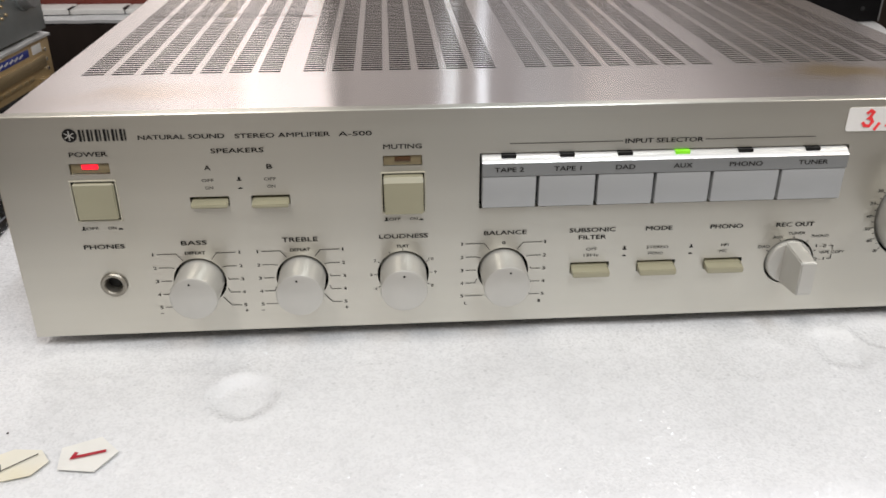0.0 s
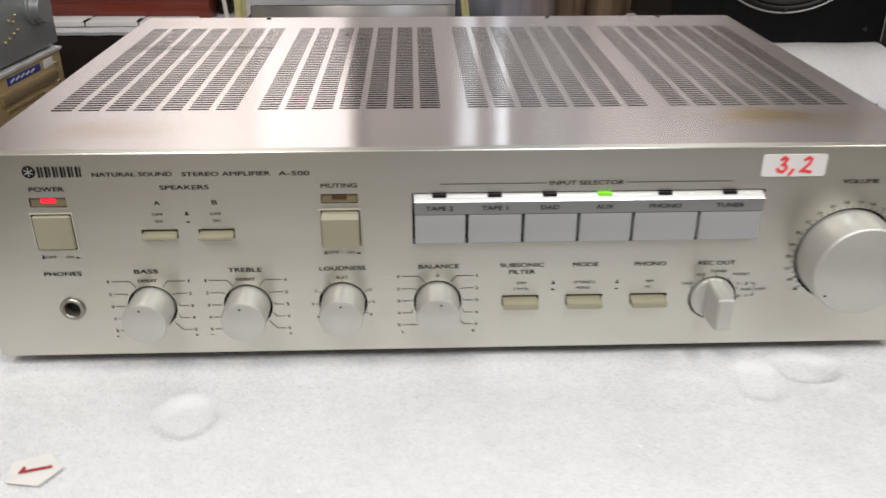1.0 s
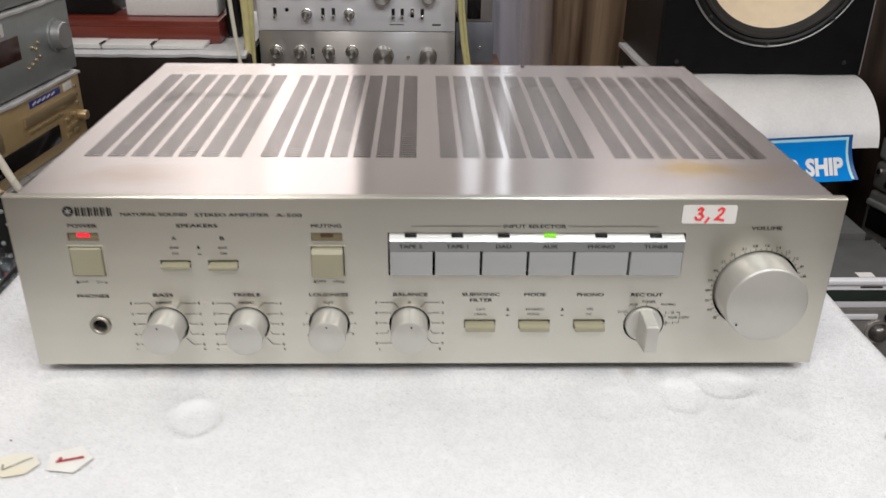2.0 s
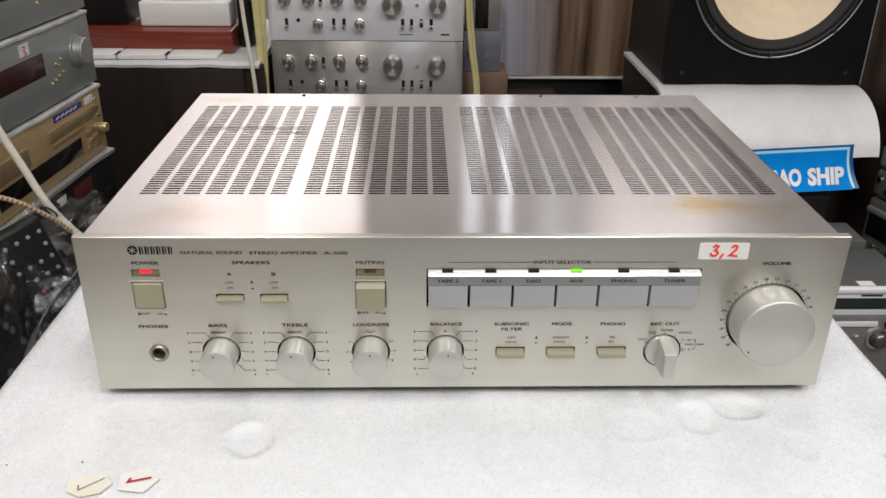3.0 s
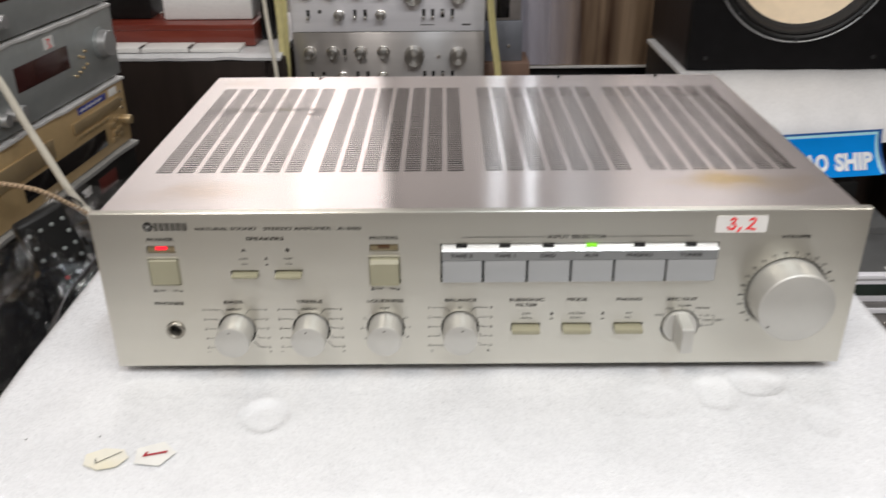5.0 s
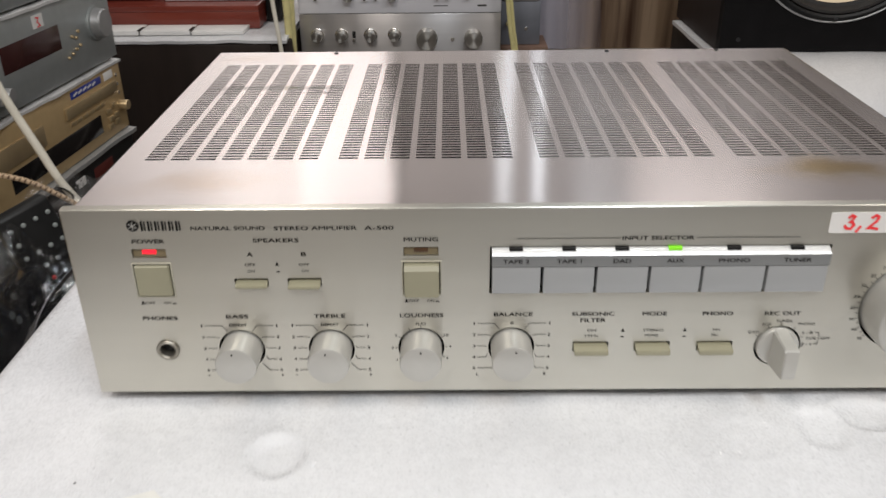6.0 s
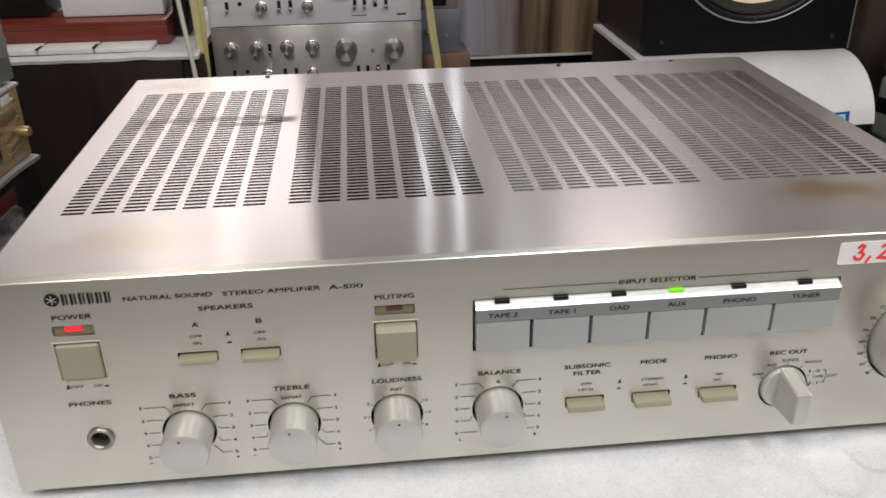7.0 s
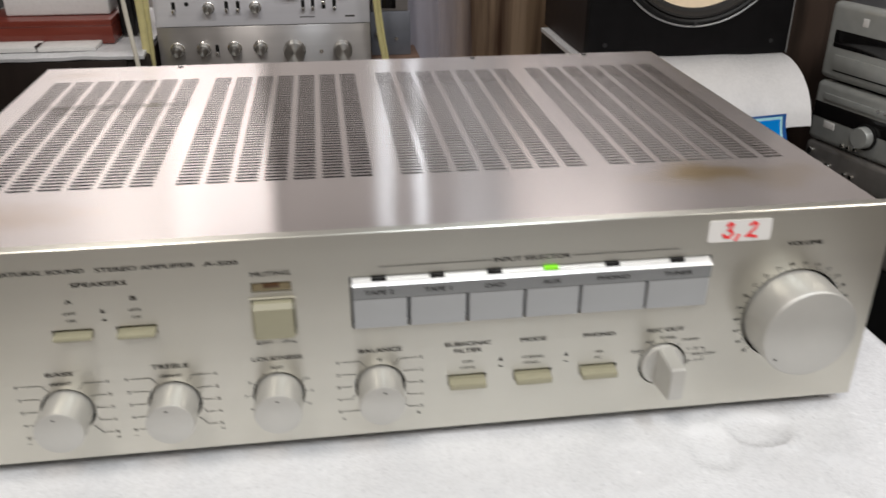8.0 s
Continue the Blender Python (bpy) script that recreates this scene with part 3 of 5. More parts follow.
for cx, cy in ((-0.248, -0.062), (-0.2085, -0.060)):
    solid("crumb", turned([(0.0002, 0), (0.0005, 0.0003), (0.0002, 0.0007)], 0, 0, 0, 8, "z"), BLACK, "tiny black crumb on the foam", "crumb", m=pose(cx, cy, 0.0006))


# ---- the amplifier ----
amp = thing("amplifier", "champagne silver stereo amplifier with a perforated steel cover standing on foam", "amplifier")
W, ZB, ZT = 0.2175, 0.006, 0.107
KNOBS = {"bass": (-0.143, 0.0315), "treble": (-0.099, 0.0315), "loudness": (-0.055, 0.032), "balance": (-0.011, 0.032)}
REC, VOL, JACK = (0.1187, 0.032), (0.1778, 0.0537), (-0.1795, 0.0315)
SLOTS = {"power_lamp": (-0.188, -0.1722, 0.0824, 0.0870), "power": (-0.1888, -0.1712, 0.0620, 0.0793), "mute_lamp": (-0.0622, -0.0460, 0.0826, 0.0872),
         "mute": (-0.0628, -0.0452, 0.0620, 0.0795), "a": (-0.1422, -0.1262, 0.0668, 0.0712), "b": (-0.1172, -0.1012, 0.0668, 0.0712),
         "subsonic": (0.0190, 0.0364, 0.0292, 0.0348), "mode": (0.0490, 0.0664, 0.0292, 0.0348), "cartridge": (0.0795, 0.0969, 0.0292, 0.0348),
         "selector": (-0.0222, 0.1350, 0.0624, 0.0872)}
holes = [circle(*c, 0.0113) for c in KNOBS.values()] + [circle(*REC, 0.0113), circle(*VOL, 0.0236, 64), circle(*JACK, 0.0044, 32)]
holes += [rounded(*s, 0.0004, 2) for s in SLOTS.values()]
panel = part("front_panel", plate_with_holes(-W, W, ZB, ZT, holes, 0.005, 0.0004), PANEL, amp, "brushed champagne aluminium front panel with black lettering")
part("inner_front", boxed(-0.212, 0.212, 0.0120, 0.0135, 0.011, 0.102), DARK, amp, "black plate behind the front panel")


def cover_mesh():
    """Top plate with four fields of seven columns of slots, cut right through, and folded sides."""
    z1, z0 = 0.1045, 0.1041
    x_lines, y_lines = [-0.2145], [0.005]
    for g0 in (-0.2008, -0.0988, 0.0066, 0.1094):
        for k in range(7):
            a = g0 + k * 0.01352
            x_lines += [a, a + 0.0102]
    for k in range(48):
        a = 0.0685 + k * 0.0040
        y_lines += [a, a + 0.0023]
    x_lines.append(0.2145)
    y_lines.append(0.296)
    nx, ny = len(x_lines), len(y_lines)
    verts, faces = [], []
    for z in (z1, z0):
        for y in y_lines:
            for x in x_lines:
                verts.append((x, y, z))
    at = lambda i, j, k: k * nx * ny + j * nx + i
    hole = lambda i, j: i % 2 == 1 and j % 2 == 1 and i < nx - 1 and j < ny - 1
    for j in range(ny - 1):
        for i in range(nx - 1):
            if hole(i, j):
                for (a, b), (c, d) in (((i, j), (i + 1, j)), ((i + 1, j), (i + 1, j + 1)), ((i + 1, j + 1), (i, j + 1)), ((i, j + 1), (i, j))):
                    faces.append((at(a, b, 0), at(c, d, 0), at(c, d, 1), at(a, b, 1)))
            else:
                faces.append((at(i, j, 0), at(i + 1, j, 0), at(i + 1, j + 1, 0), at(i, j + 1, 0)))
                faces.append((at(i, j, 1), at(i, j + 1, 1), at(i + 1, j + 1, 1), at(i + 1, j, 1)))
    me = bpy.data.meshes.new("top")
    me.from_pydata(verts, [], faces)
    bm = bmesh.new()
    bm.from_mesh(me)
    bpy.data.meshes.remove(me)
    for s in (-1, 1):
        prof = [(s * 0.2145, 0.1045), (s * 0.2153, 0.1042), (s * 0.2157, 0.1034), (s * 0.2157, 0.0120), (s * 0.2145, 0.0120), (s * 0.2145, 0.1035)]
        a = [bm.verts.new((x, 0.005, z)) for x, z in prof]
        b = [bm.verts.new((x, 0.296, z)) for x, z in prof]
        for k in range(6):
            bm.faces.new((a[k], a[(k + 1) % 6], b[(k + 1) % 6], b[k]))
        bm.faces.new(a)
        bm.faces.new(b)
    box(bm, -0.2145, 0.2145, 0.2961, 0.297, 0.099, 0.1044)
    return bm


part("cover", cover_mesh(), COVER, amp, "brushed steel cover with ventilation slots and brown tape stains")
part("chassis", boxed(-0.2143, 0.2143, 0.014, 0.2915, 0.0095, 0.0120), DARK, amp)
part("rear_panel", boxed(-0.2143, 0.2143, 0.292, 0.2958, 0.0095, 0.1038), DARK, amp)
part("transformer", boxed(-0.19, -0.10, 0.10, 0.19, 0.0125, 0.085, bevel=0.004), INSIDE, amp)
# Invented pale plate that keeps the right-hand slots from looking black.
part("slot_lightener", boxed(0.000, 0.2120, 0.062, 0.289, 0.0865, 0.0880), PALE_BACKING, amp, "pale plate added under the slots to lighten them")
part("circuit_board", boxed(-0.20, 0.20, 0.03, 0.285, 0.0150, 0.0170), INSIDE, amp)
for x in (-0.18, 0.18):
    for y in (0.035, 0.26):
        part("foot", turned([(0.015, 0), (0.016, 0.002), (0.0165, 0.0094)], x, y, 0.0, 24, "z"), BLACK, amp)
for x in (-0.126, 0.079, 0.162):
    part("screw", turned([(0.0017, 0), (0.0017, 0.0004), (0.0010, 0.0008)], x, 0.2915, 0.1045, 12, "z"), DARK, amp)

KNOB_PROF = [(0.0098, -0.004), (0.0101, 0.0), (0.0100, 0.0184), (0.0097, 0.0192), (0.0090, 0.0196), (0.0005, 0.0197)]
for (kname, (kx, kz)), dot in zip(KNOBS.items(), (-0.0010, -0.0008, 0.0002, 0.0012)):
    k = part("knob", turned(KNOB_PROF, kx, 0.004, kz, 56), KNOB, amp, "satin aluminium rotary knob")
    part("pointer_dot", turned([(0.00050, 0), (0.00050, 0.0001)], kx + dot, 0.004 - 0.01972, kz + 0.0070, 10), INK, k)
vol = part("volume_knob", turned([(0.0222, -0.004), (0.0224, 0.0), (0.0217, 0.0198), (0.0212, 0.0207), (0.0203, 0.0212), (0.0005, 0.0214)], VOL[0], 0.003, VOL[1], 96), KNOB, amp,
           "large satin aluminium volume knob")
part("pointer_dot", turned([(0.0006, 0), (0.0006, 0.0001)], VOL[0] - 0.0150, 0.003 - 0.02145, VOL[1] - 0.0115, 10), INK, vol)
rec = part("selector_knob", turned([(0.0100, -0.004), (0.0102, 0.0), (0.0102, 0.0052), (0.0098, 0.0058), (0.0005, 0.0058)], REC[0], 0.004, REC[1], 56), KNOB, amp,
           "aluminium selector knob with a raised bar grip")
bar = bmesh.new()
bar_prof = [(0.0, -0.0100), (-0.0176, -0.0078), (-0.0184, -0.0068), (-0.0184, 0.0072), (-0.0176, 0.0084), (0.0, 0.0100)]
prism_x(bar, [(y, z + REC[1]) for y, z in bar_prof], REC[0] - 0.0034, REC[0] + 0.0034)
bmesh.ops.bevel(bar, geom=[e for e in bar.edges], offset=0.0005, segments=2, affect="EDGES")
part("bar_grip", bar, KNOB, rec)

jack = part("phones_jack", turned([(0.0043, -0.004), (0.0043, 0.0003), (0.0055, 0.0003), (0.0056, 0.0009), (0.0050, 0.0015), (0.0041, 0.0015), (0.0036, 0.0008), (0.0036, -0.006), (0.0005, -0.006)], *(JACK[0], 0.0, JACK[1]), 40), JACKRING, amp, "nickel ringed headphone jack")
part("socket_hole", turned([(0.0033, 0), (0.0031, 0.0003), (0.0005, 0.0004)], JACK[0], 0.0035, JACK[1], 24), BLACK, jack)

# lamp windows and square push buttons
for key, lamp_mat, lw in (("power_lamp", REDLED, 0.0064), ("mute_lamp", BROWNLAMP, 0.0066)):
    x0, x1, z0, z1 = SLOTS[key]
    win = part("lamp_window", boxed(x0 + 0.0002, x1 - 0.0002, 0.0008, 0.0045, z0 + 0.0002, z1 - 0.0002, bevel=0.0002), BEIGE_D, amp)
    xm = (x0 + x1) / 2
    part("indicator_lamp", boxed(xm - lw / 2, xm + lw / 2, 0.0003, 0.0023, z1 - 0.0027, z1 - 0.0007, bevel=0.0002), lamp_mat, win, "red glowing lamp" if key == "power_lamp" else "unlit lamp")
for key, proud in (("power", 0.0014), ("mute", 0.0046)):
    x0, x1, z0, z1 = SLOTS[key]
    bz = bmesh.new()
    c = 0.0006 if key == "power" else 0.0021
    prof = [(0.010, z1 - 0.0006), (-proud + c * 0.8, z1 - 0.0007), (-proud, z1 - 0.0007 - c), (-proud, z0 + 0.0008), (-proud + 0.0005, z0 + 0.0005), (0.010, z0 + 0.0005)]
    prism_x(bz, prof, x0 + 0.0006, x1 - 0.0006)
    bmesh.ops.bevel(bz, geom=[e for e in bz.edges if abs(e.verts[0].co.x - e.verts[1].co.x) < 1e-6], offset=0.0005, segments=2, affect="EDGES")
    button = part("push_button", bz, BEIGE, amp, "square beige push button")
    rim = bmesh.new()
    for ax, bx, az, bz2 in ((x0 - 0.0005, x1 + 0.0005, z1, z1 + 0.0005), (x0 - 0.0005, x0, z0, z1), (x1, x1 + 0.0005, z0, z1), (x0 - 0.0005, x1 + 0.0005, z0 - 0.0005, z0)):
        box(rim, ax, bx, -0.0004, 0.0030, az, bz2)
    part("button_rim", rim, BEIGE_L, button, "pale beige rim")
for key in ("a", "b", "subsonic", "mode", "cartridge"):
    x0, x1, z0, z1 = SLOTS[key]
    out = {"a": 0.0032, "b": 0.0042}.get(key, 0.0050)
    bz = bmesh.new()
    prof = [(0.010, z1 - 0.0013), (0.0006, z1 - 0.0014), (0.0003, z1 - 0.0023), (-out, z1 - 0.0026), (-out, z0 + 0.0003), (0.010, z0 + 0.0003)]
    prism_x(bz, prof, x0 + 0.0005, x1 - 0.0005)
    bmesh.ops.bevel(bz, geom=bz.edges[:], offset=0.0004, segments=2, affect="EDGES")
    part("push_button", bz, BEIGE, amp, "narrow beige push button")
    frame_bm = bmesh.new()
    box(frame_bm, x0, x1, 0.0060, 0.0075, z0, z1)
    part("slot_back", frame_bm, BEIGE_D, amp)

# the row of input keys
sx0, sx1, sz0, sz1 = SLOTS["selector"]
strip = prism_x(bmesh.new(), [(0.006, sz1 - 0.0008), (0.0004, sz1 - 0.0008), (-0.0030, sz1 - 0.0031), (-0.0032, sz1 - 0.0034), (0.006, sz1 - 0.0034)], sx0 + 0.0009, sx1 - 0.0009)
row = part("input_selector", strip, BRIGHT, amp, "bright bevelled bar above six grey input keys")
part("name_strip", prism_x(bmesh.new(), [(0.006, sz1 - 0.00342), (-0.0032, sz1 - 0.00342), (-0.0032, sz1 - 0.0092), (0.006, sz1 - 0.0092)], sx0 + 0.0009, sx1 - 0.0009), STRIPGREY, row, "dark grey strip lettered with the inputs")
SEPS = [sx0 + 0.0004, 0.0020, 0.0270, 0.0518, 0.0762, 0.1058, sx1 - 0.0004]
for a, b in zip(SEPS, SEPS[1:]):
    part("input_key", boxed(a + 0.0007, b - 0.0007, -0.0030, 0.008, sz0 + 0.0014, sz1 - 0.0095, bevel=0.0003), GREYKEY, row, "grey metal input key")
for i, x in enumerate((-0.0102, 0.0142, 0.0386, 0.0630, 0.0900, 0.1190)):
    part("indicator_lamp", boxed(x - 0.0031, x + 0.0031, -0.0014, 0.004, sz1 - 0.0021, sz1 - 0.0004, bevel=0.0002), GREENLED if i == 3 else BLACK, row, "green glowing lamp" if i == 3 else "unlit lamp")
names_bm = bmesh.new()
for s, x, w in (("TAPE 2", -0.0102, 0.0122), ("TAPE 1", 0.0142, 0.0115), ("DAD", 0.0386, 0.0082), ("AUX", 0.0630, 0.0080), ("PHONO", 0.0900, 0.0142), ("TUNER", 0.1190, 0.0128)):
    words(names_bm, s, x, sz1 - 0.0062, w, 0.0020, -0.0034, fat=0.0001)
part("lettering", names_bm, INK, row)

# printed lettering
TITLES = [("NATURAL SOUND", -0.1420, 0.0975, 0.0340, 0.0019), ("STEREO AMPLIFIER", -0.1020, 0.0973, 0.0380, 0.0019), ("A-500", -0.0730, 0.0972, 0.0135, 0.0019),
          ("POWER", -0.1795, 0.0910, 0.0150, 0.0020), ("PHONES", -0.1805, 0.0497, 0.0168, 0.0020), ("SPEAKERS", -0.1207, 0.0912, 0.0212, 0.0020),
          ("MUTING", -0.0540, 0.0912, 0.0158, 0.0020), ("INPUT SELECTOR", 0.0548, 0.0912, 0.0330, 0.0020), ("VOLUME", 0.1775, 0.0903, 0.0166, 0.0020),
          ("BASS", -0.1433, 0.0503, 0.0108, 0.0020), ("TREBLE", -0.0988, 0.0504, 0.0152, 0.0020), ("LOUDNESS", -0.0545, 0.0505, 0.0210, 0.0020),
          ("BALANCE", -0.0105, 0.0507, 0.0186, 0.0020), ("SUBSONIC", 0.0278, 0.0507, 0.0204, 0.0020), ("FILTER", 0.0280, 0.0472, 0.0122, 0.0020),
          ("MODE", 0.0573, 0.0506, 0.0118, 0.0020), ("PHONO", 0.0875, 0.0505, 0.0146, 0.0020), ("REC OUT", 0.1185, 0.0504, 0.0172, 0.0020),
          ("A", -0.1335, 0.0840, 0.0026, 0.0020), ("B", -0.1085, 0.0840, 0.0024, 0.0020), ("DEFEAT", -0.1434, 0.0455, 0.0086, 0.0014), ("DEFEAT", -0.0990, 0.0455, 0.0086, 0.0014),
          ("FLAT", -0.0548, 0.0457, 0.0052, 0.0014), ("0", -0.0110, 0.0458, 0.0016, 0.0014), ("L", -0.0275, 0.0160, 0.0011, 0.0015), ("R", 0.0060, 0.0160, 0.0012, 0.0015)]
SMALL = [("OFF", -0.1340, 0.0785), ("ON", -0.1338, 0.0752), ("OFF", -0.1087, 0.0785), ("ON", -0.1085, 0.0752), ("OFF", -0.1838, 0.0583), ("ON", -0.1757, 0.0583),
         ("OFF", -0.0580, 0.0586), ("ON", -0.0500, 0.0586), ("OFF", 0.0280, 0.0413), ("15Hz", 0.0280, 0.0383), ("STEREO", 0.0575, 0.0413), ("MONO", 0.0570, 0.0383),
         ("MM", 0.0880, 0.0413), ("MC", 0.0877, 0.0383)]
for s, x, z, w, h in TITLES:
    part("lettering", words(bmesh.new(), s, x, z, w, h, fat=0.00014), INK, panel)
for s, x, z in SMALL:
    part("lettering", words(bmesh.new(), s, x, z, 0.00165 * len(s), 0.0013), INK, panel)

# maker's badge as plain shapes
badge = bmesh.new()
lathe(badge, [(0.0028, 0.0001), (0.0028, 0.0003)], -0.1853, 0, 0.0990, 32)
part("badge_disc", badge, INK, panel)
cross = bmesh.new()
for k in range(3):
    a = radians(90 + 60 * k)
    stroke(cross, [(-0.1853 - 0.0019 * math.cos(a), 0.0990 - 0.0019 * math.sin(a)), (-0.1853 + 0.0019 * math.cos(a), 0.0990 + 0.0019 * math.sin(a))], 0.0004, -0.0005)
part("badge_star", cross, KNOB, panel)
bars = bmesh.new()
for k in range(6):
    x = -0.1805 + 0.0032 * k
    stroke(bars, [(x - 0.0007, 0.0968), (x - 0.0007, 0.1010)], 0.0010, -0.0003)
    stroke(bars, [(x + 0.0007, 0.0968), (x + 0.0007, 0.1010)], 0.0006, -0.0003)
part("badge_bars", bars, INK, panel)

# button position symbols
for x, z, tall in ((-0.1213, 0.0788, 1), (-0.1211, 0.0752, 0), (-0.1873, 0.0583, 1), (-0.1723, 0.0583, 0), (-0.0615, 0.0586, 1), (-0.0467, 0.0586, 0),
                   (0.0428, 0.0413, 1), (0.0428, 0.0381, 0), (0.0728, 0.0413, 1), (0.0728, 0.0381, 0)):
    h = 0.0009 if tall else -0.0001
    sym = bmesh.new()
    pts = [(-0.0009, -0.0008), (0.0009, -0.0008), (0.0009, -0.0004), (0.0004, -0.0003), (0.0004, h), (-0.0004, h), (-0.0004, -0.0003), (-0.0009, -0.0004)]
    sym.faces.new([sym.verts.new((x + q[0], -0.0002, z + q[1])) for q in pts])
    part("button_symbol", sym, INK, panel)
for x0, x1 in ((-0.0098, 0.0372), (0.0724, 0.1195)):
    part("printed_rule", stroke(bmesh.new(), [(x0, 0.0912), (x1, 0.0912)], 0.00028), INKGREY, panel)


def mark(pts, w=0.00026, y=-0.0002):
    part("scale_mark", stroke(bmesh.new(), pts, w, y), INK, panel)


def numeral(s, x, z, w, h=0.0015):
    part("scale_lettering", words(bmesh.new(), s, x, z, w, h), INK, panel)


def tone_scale(cx, cz, letters):
    for side in (-1, 1):
        for i in range(5):
            z = cz + 0.0137 - 0.0065 * i
            x_end = cx + side * 0.0165
            ang = radians((60, 34, 8, -18, -42)[i])
            x_near, z_near = cx + side * 0.0122 * math.cos(ang), cz + 0.0122 * math.sin(ang)
            x_bend = cx + side * (0.0085 if i == 0 else 0.0124)
            mark([(x_end, z), (x_bend, z), (x_near, z_near)] if i in (0, 1, 3) or side > 0 else [(x_end, z), (x_near, z)])
            numeral(str(i + 1), cx + side * 0.0182, z, 0.0006 if i == 0 else 0.0014)
        if letters:
            mark([(cx + side * 0.0184 - 0.0006, cz - 0.0154), (cx + side * 0.0184 + 0.0006, cz - 0.0154)], 0.0003)
            if side > 0:
                mark([(cx + 0.0184, cz - 0.0160), (cx + 0.0184, cz - 0.0148)], 0.0003, -0.00022)


def tick(c, r0, r1, degrees):
    a, b = math.cos(radians(degrees)), math.sin(radians(degrees))
    mark([(c[0] + r0 * a, c[1] + r0 * b), (c[0] + r1 * a, c[1] + r1 * b)], 0.00029)


for kname in ("bass", "treble", "balance"):
    tone_scale(*KNOBS[kname], kname != "balance")
cx, cz = KNOBS["loudness"]
for s, a in (("1", 118), ("2", 150), ("3", 180), ("4", 210), ("10", 30), ("9", 2), ("8", -26), ("", 90)):
    tick((cx, cz), 0.0117, 0.0126, a)
    if s not in ("1", ""):
        numeral(s, cx + 0.0141 * math.cos(radians(a)), cz + 0.0141 * math.sin(radians(a)), 0.0011 * len(s), 0.0014)
for i, s in enumerate(("∞", "60", "50", "40", "34", "30", "27", "24", "21", "18", "16", "14", "12", "10", "8", "6")):
    a = 222 - i * 13.6
    tick(VOL, 0.0239, 0.0251, a)
    numeral(s, VOL[0] + 0.0266 * math.cos(radians(a)), VOL[1] + 0.0266 * math.sin(radians(a)), 0.0012 * max(len(s), 1.6))
    if i < 15:
        tick(VOL, 0.0239, 0.0247, a - 6.8)
for s, x, z, w in (("DAD", 0.1062, 0.0398, 0.0052), ("AUX", 0.1118, 0.0443, 0.0046), ("TUNER", 0.1200, 0.0460, 0.0078), ("PHONO", 0.1310, 0.0443, 0.0078),
                   ("1-2", 0.1325, 0.0393, 0.0050), ("TAPE COPY", 0.1378, 0.0360, 0.0120), ("2-1", 0.1325, 0.0327, 0.0050)):
    numeral(s, x, z, w, 0.0014)
mark([(0.1362, 0.0393), (0.1380, 0.0393), (0.1380, 0.0372)])
mark([(0.1362, 0.0327), (0.1380, 0.0327), (0.1380, 0.0348)])
for a in (152, 118, 88, 55, 24, -3):
    tick(REC, 0.0116, 0.0126, a)

# price label
tag = thing("price_label", "white paper label with red handwritten figures on the panel", "label", pose(0.1457, -0.0003, 0.0982))
lab = bmesh.new()
pts = rounded(-0.0143, 0.0143, -0.0051, 0.0051, 0.0012)
a = [lab.verts.new((x, 0.0002, z)) for x, z in pts]
b = [lab.verts.new((x, -0.0002, z)) for x, z in pts]
lab.faces.new(a)
lab.faces.new(b)
for k in range(len(pts)):
    lab.faces.new((a[k], a[(k + 1) % len(pts)], b[(k + 1) % len(pts)], b[k]))
part("paper", lab, STICKER, tag)
ink = bmesh.new()
THREE = [(-0.0062, 0.0028), (-0.0050, 0.0039), (-0.0037, 0.0031), (-0.0047, 0.0012), (-0.0054, 0.0006), (-0.0043, 0.0004), (-0.0034, -0.0010), (-0.0046, -0.0028), (-0.0066, -0.0026), (-0.0074, -0.0014)]
TWO = [(0.0042, 0.0026), (0.0058, 0.0038), (0.0072, 0.0030), (0.0066, 0.0010), (0.0044, -0.0014), (0.0030, -0.0026), (0.0044, -0.0024), (0.0076, -0.0030)]
for fig, yy in ((THREE, -0.00045), (TWO, -0.00045), ([(-0.0004, -0.0018), (-0.0018, -0.0042)], -0.0005)):
    stroke(ink, fig, 0.0013, yy)
part("handwriting", ink, REDINK, tag)


# ---- hi-fi boxes ----
def knob_bm(x, z, r, depth, y=0.0, n=28):
    return turned([(r * 1.02, 0), (r, depth * 0.1), (r * 0.97, depth * 0.9), (r * 0.9, depth), (r * 0.1, depth)], x, y, z, n)


def case(owner, w, d, h, front, shell, front_h=None, feet=True):
    """Body, front plate and feet of a box that faces -y, its base at z = 0."""
    fz = 0.008 if feet else 0.0
    part("case", boxed(-w / 2 + 0.004, w / 2 - 0.004, 0.0065, d, fz, h - 0.002, bevel=0.002), shell, owner)
    p = part("front_plate", boxed(-w / 2, w / 2, 0.0, 0.006, fz, h, bevel=0.0018), front, owner)
    if feet:
        for x in (-w / 2 + 0.04, w / 2 - 0.04):
            for y in (0.04, d - 0.04):
                part("foot", turned([(0.014, 0), (0.016, fz)], x, y, 0, 16, "z"), BLACK, owner)
    return p


def raised(owner, name, x0, x1, z0, z1, out, material, label="", bevel=0.0008):
    return part(name, boxed(x0, x1, -out, 0.002, z0, z1, bevel=min(bevel, (z1 - z0) * 0.3)), material, owner, label)


# left stack, facing the table from the side
TURN_L = 84
LX, LY = -0.5865, 0.770


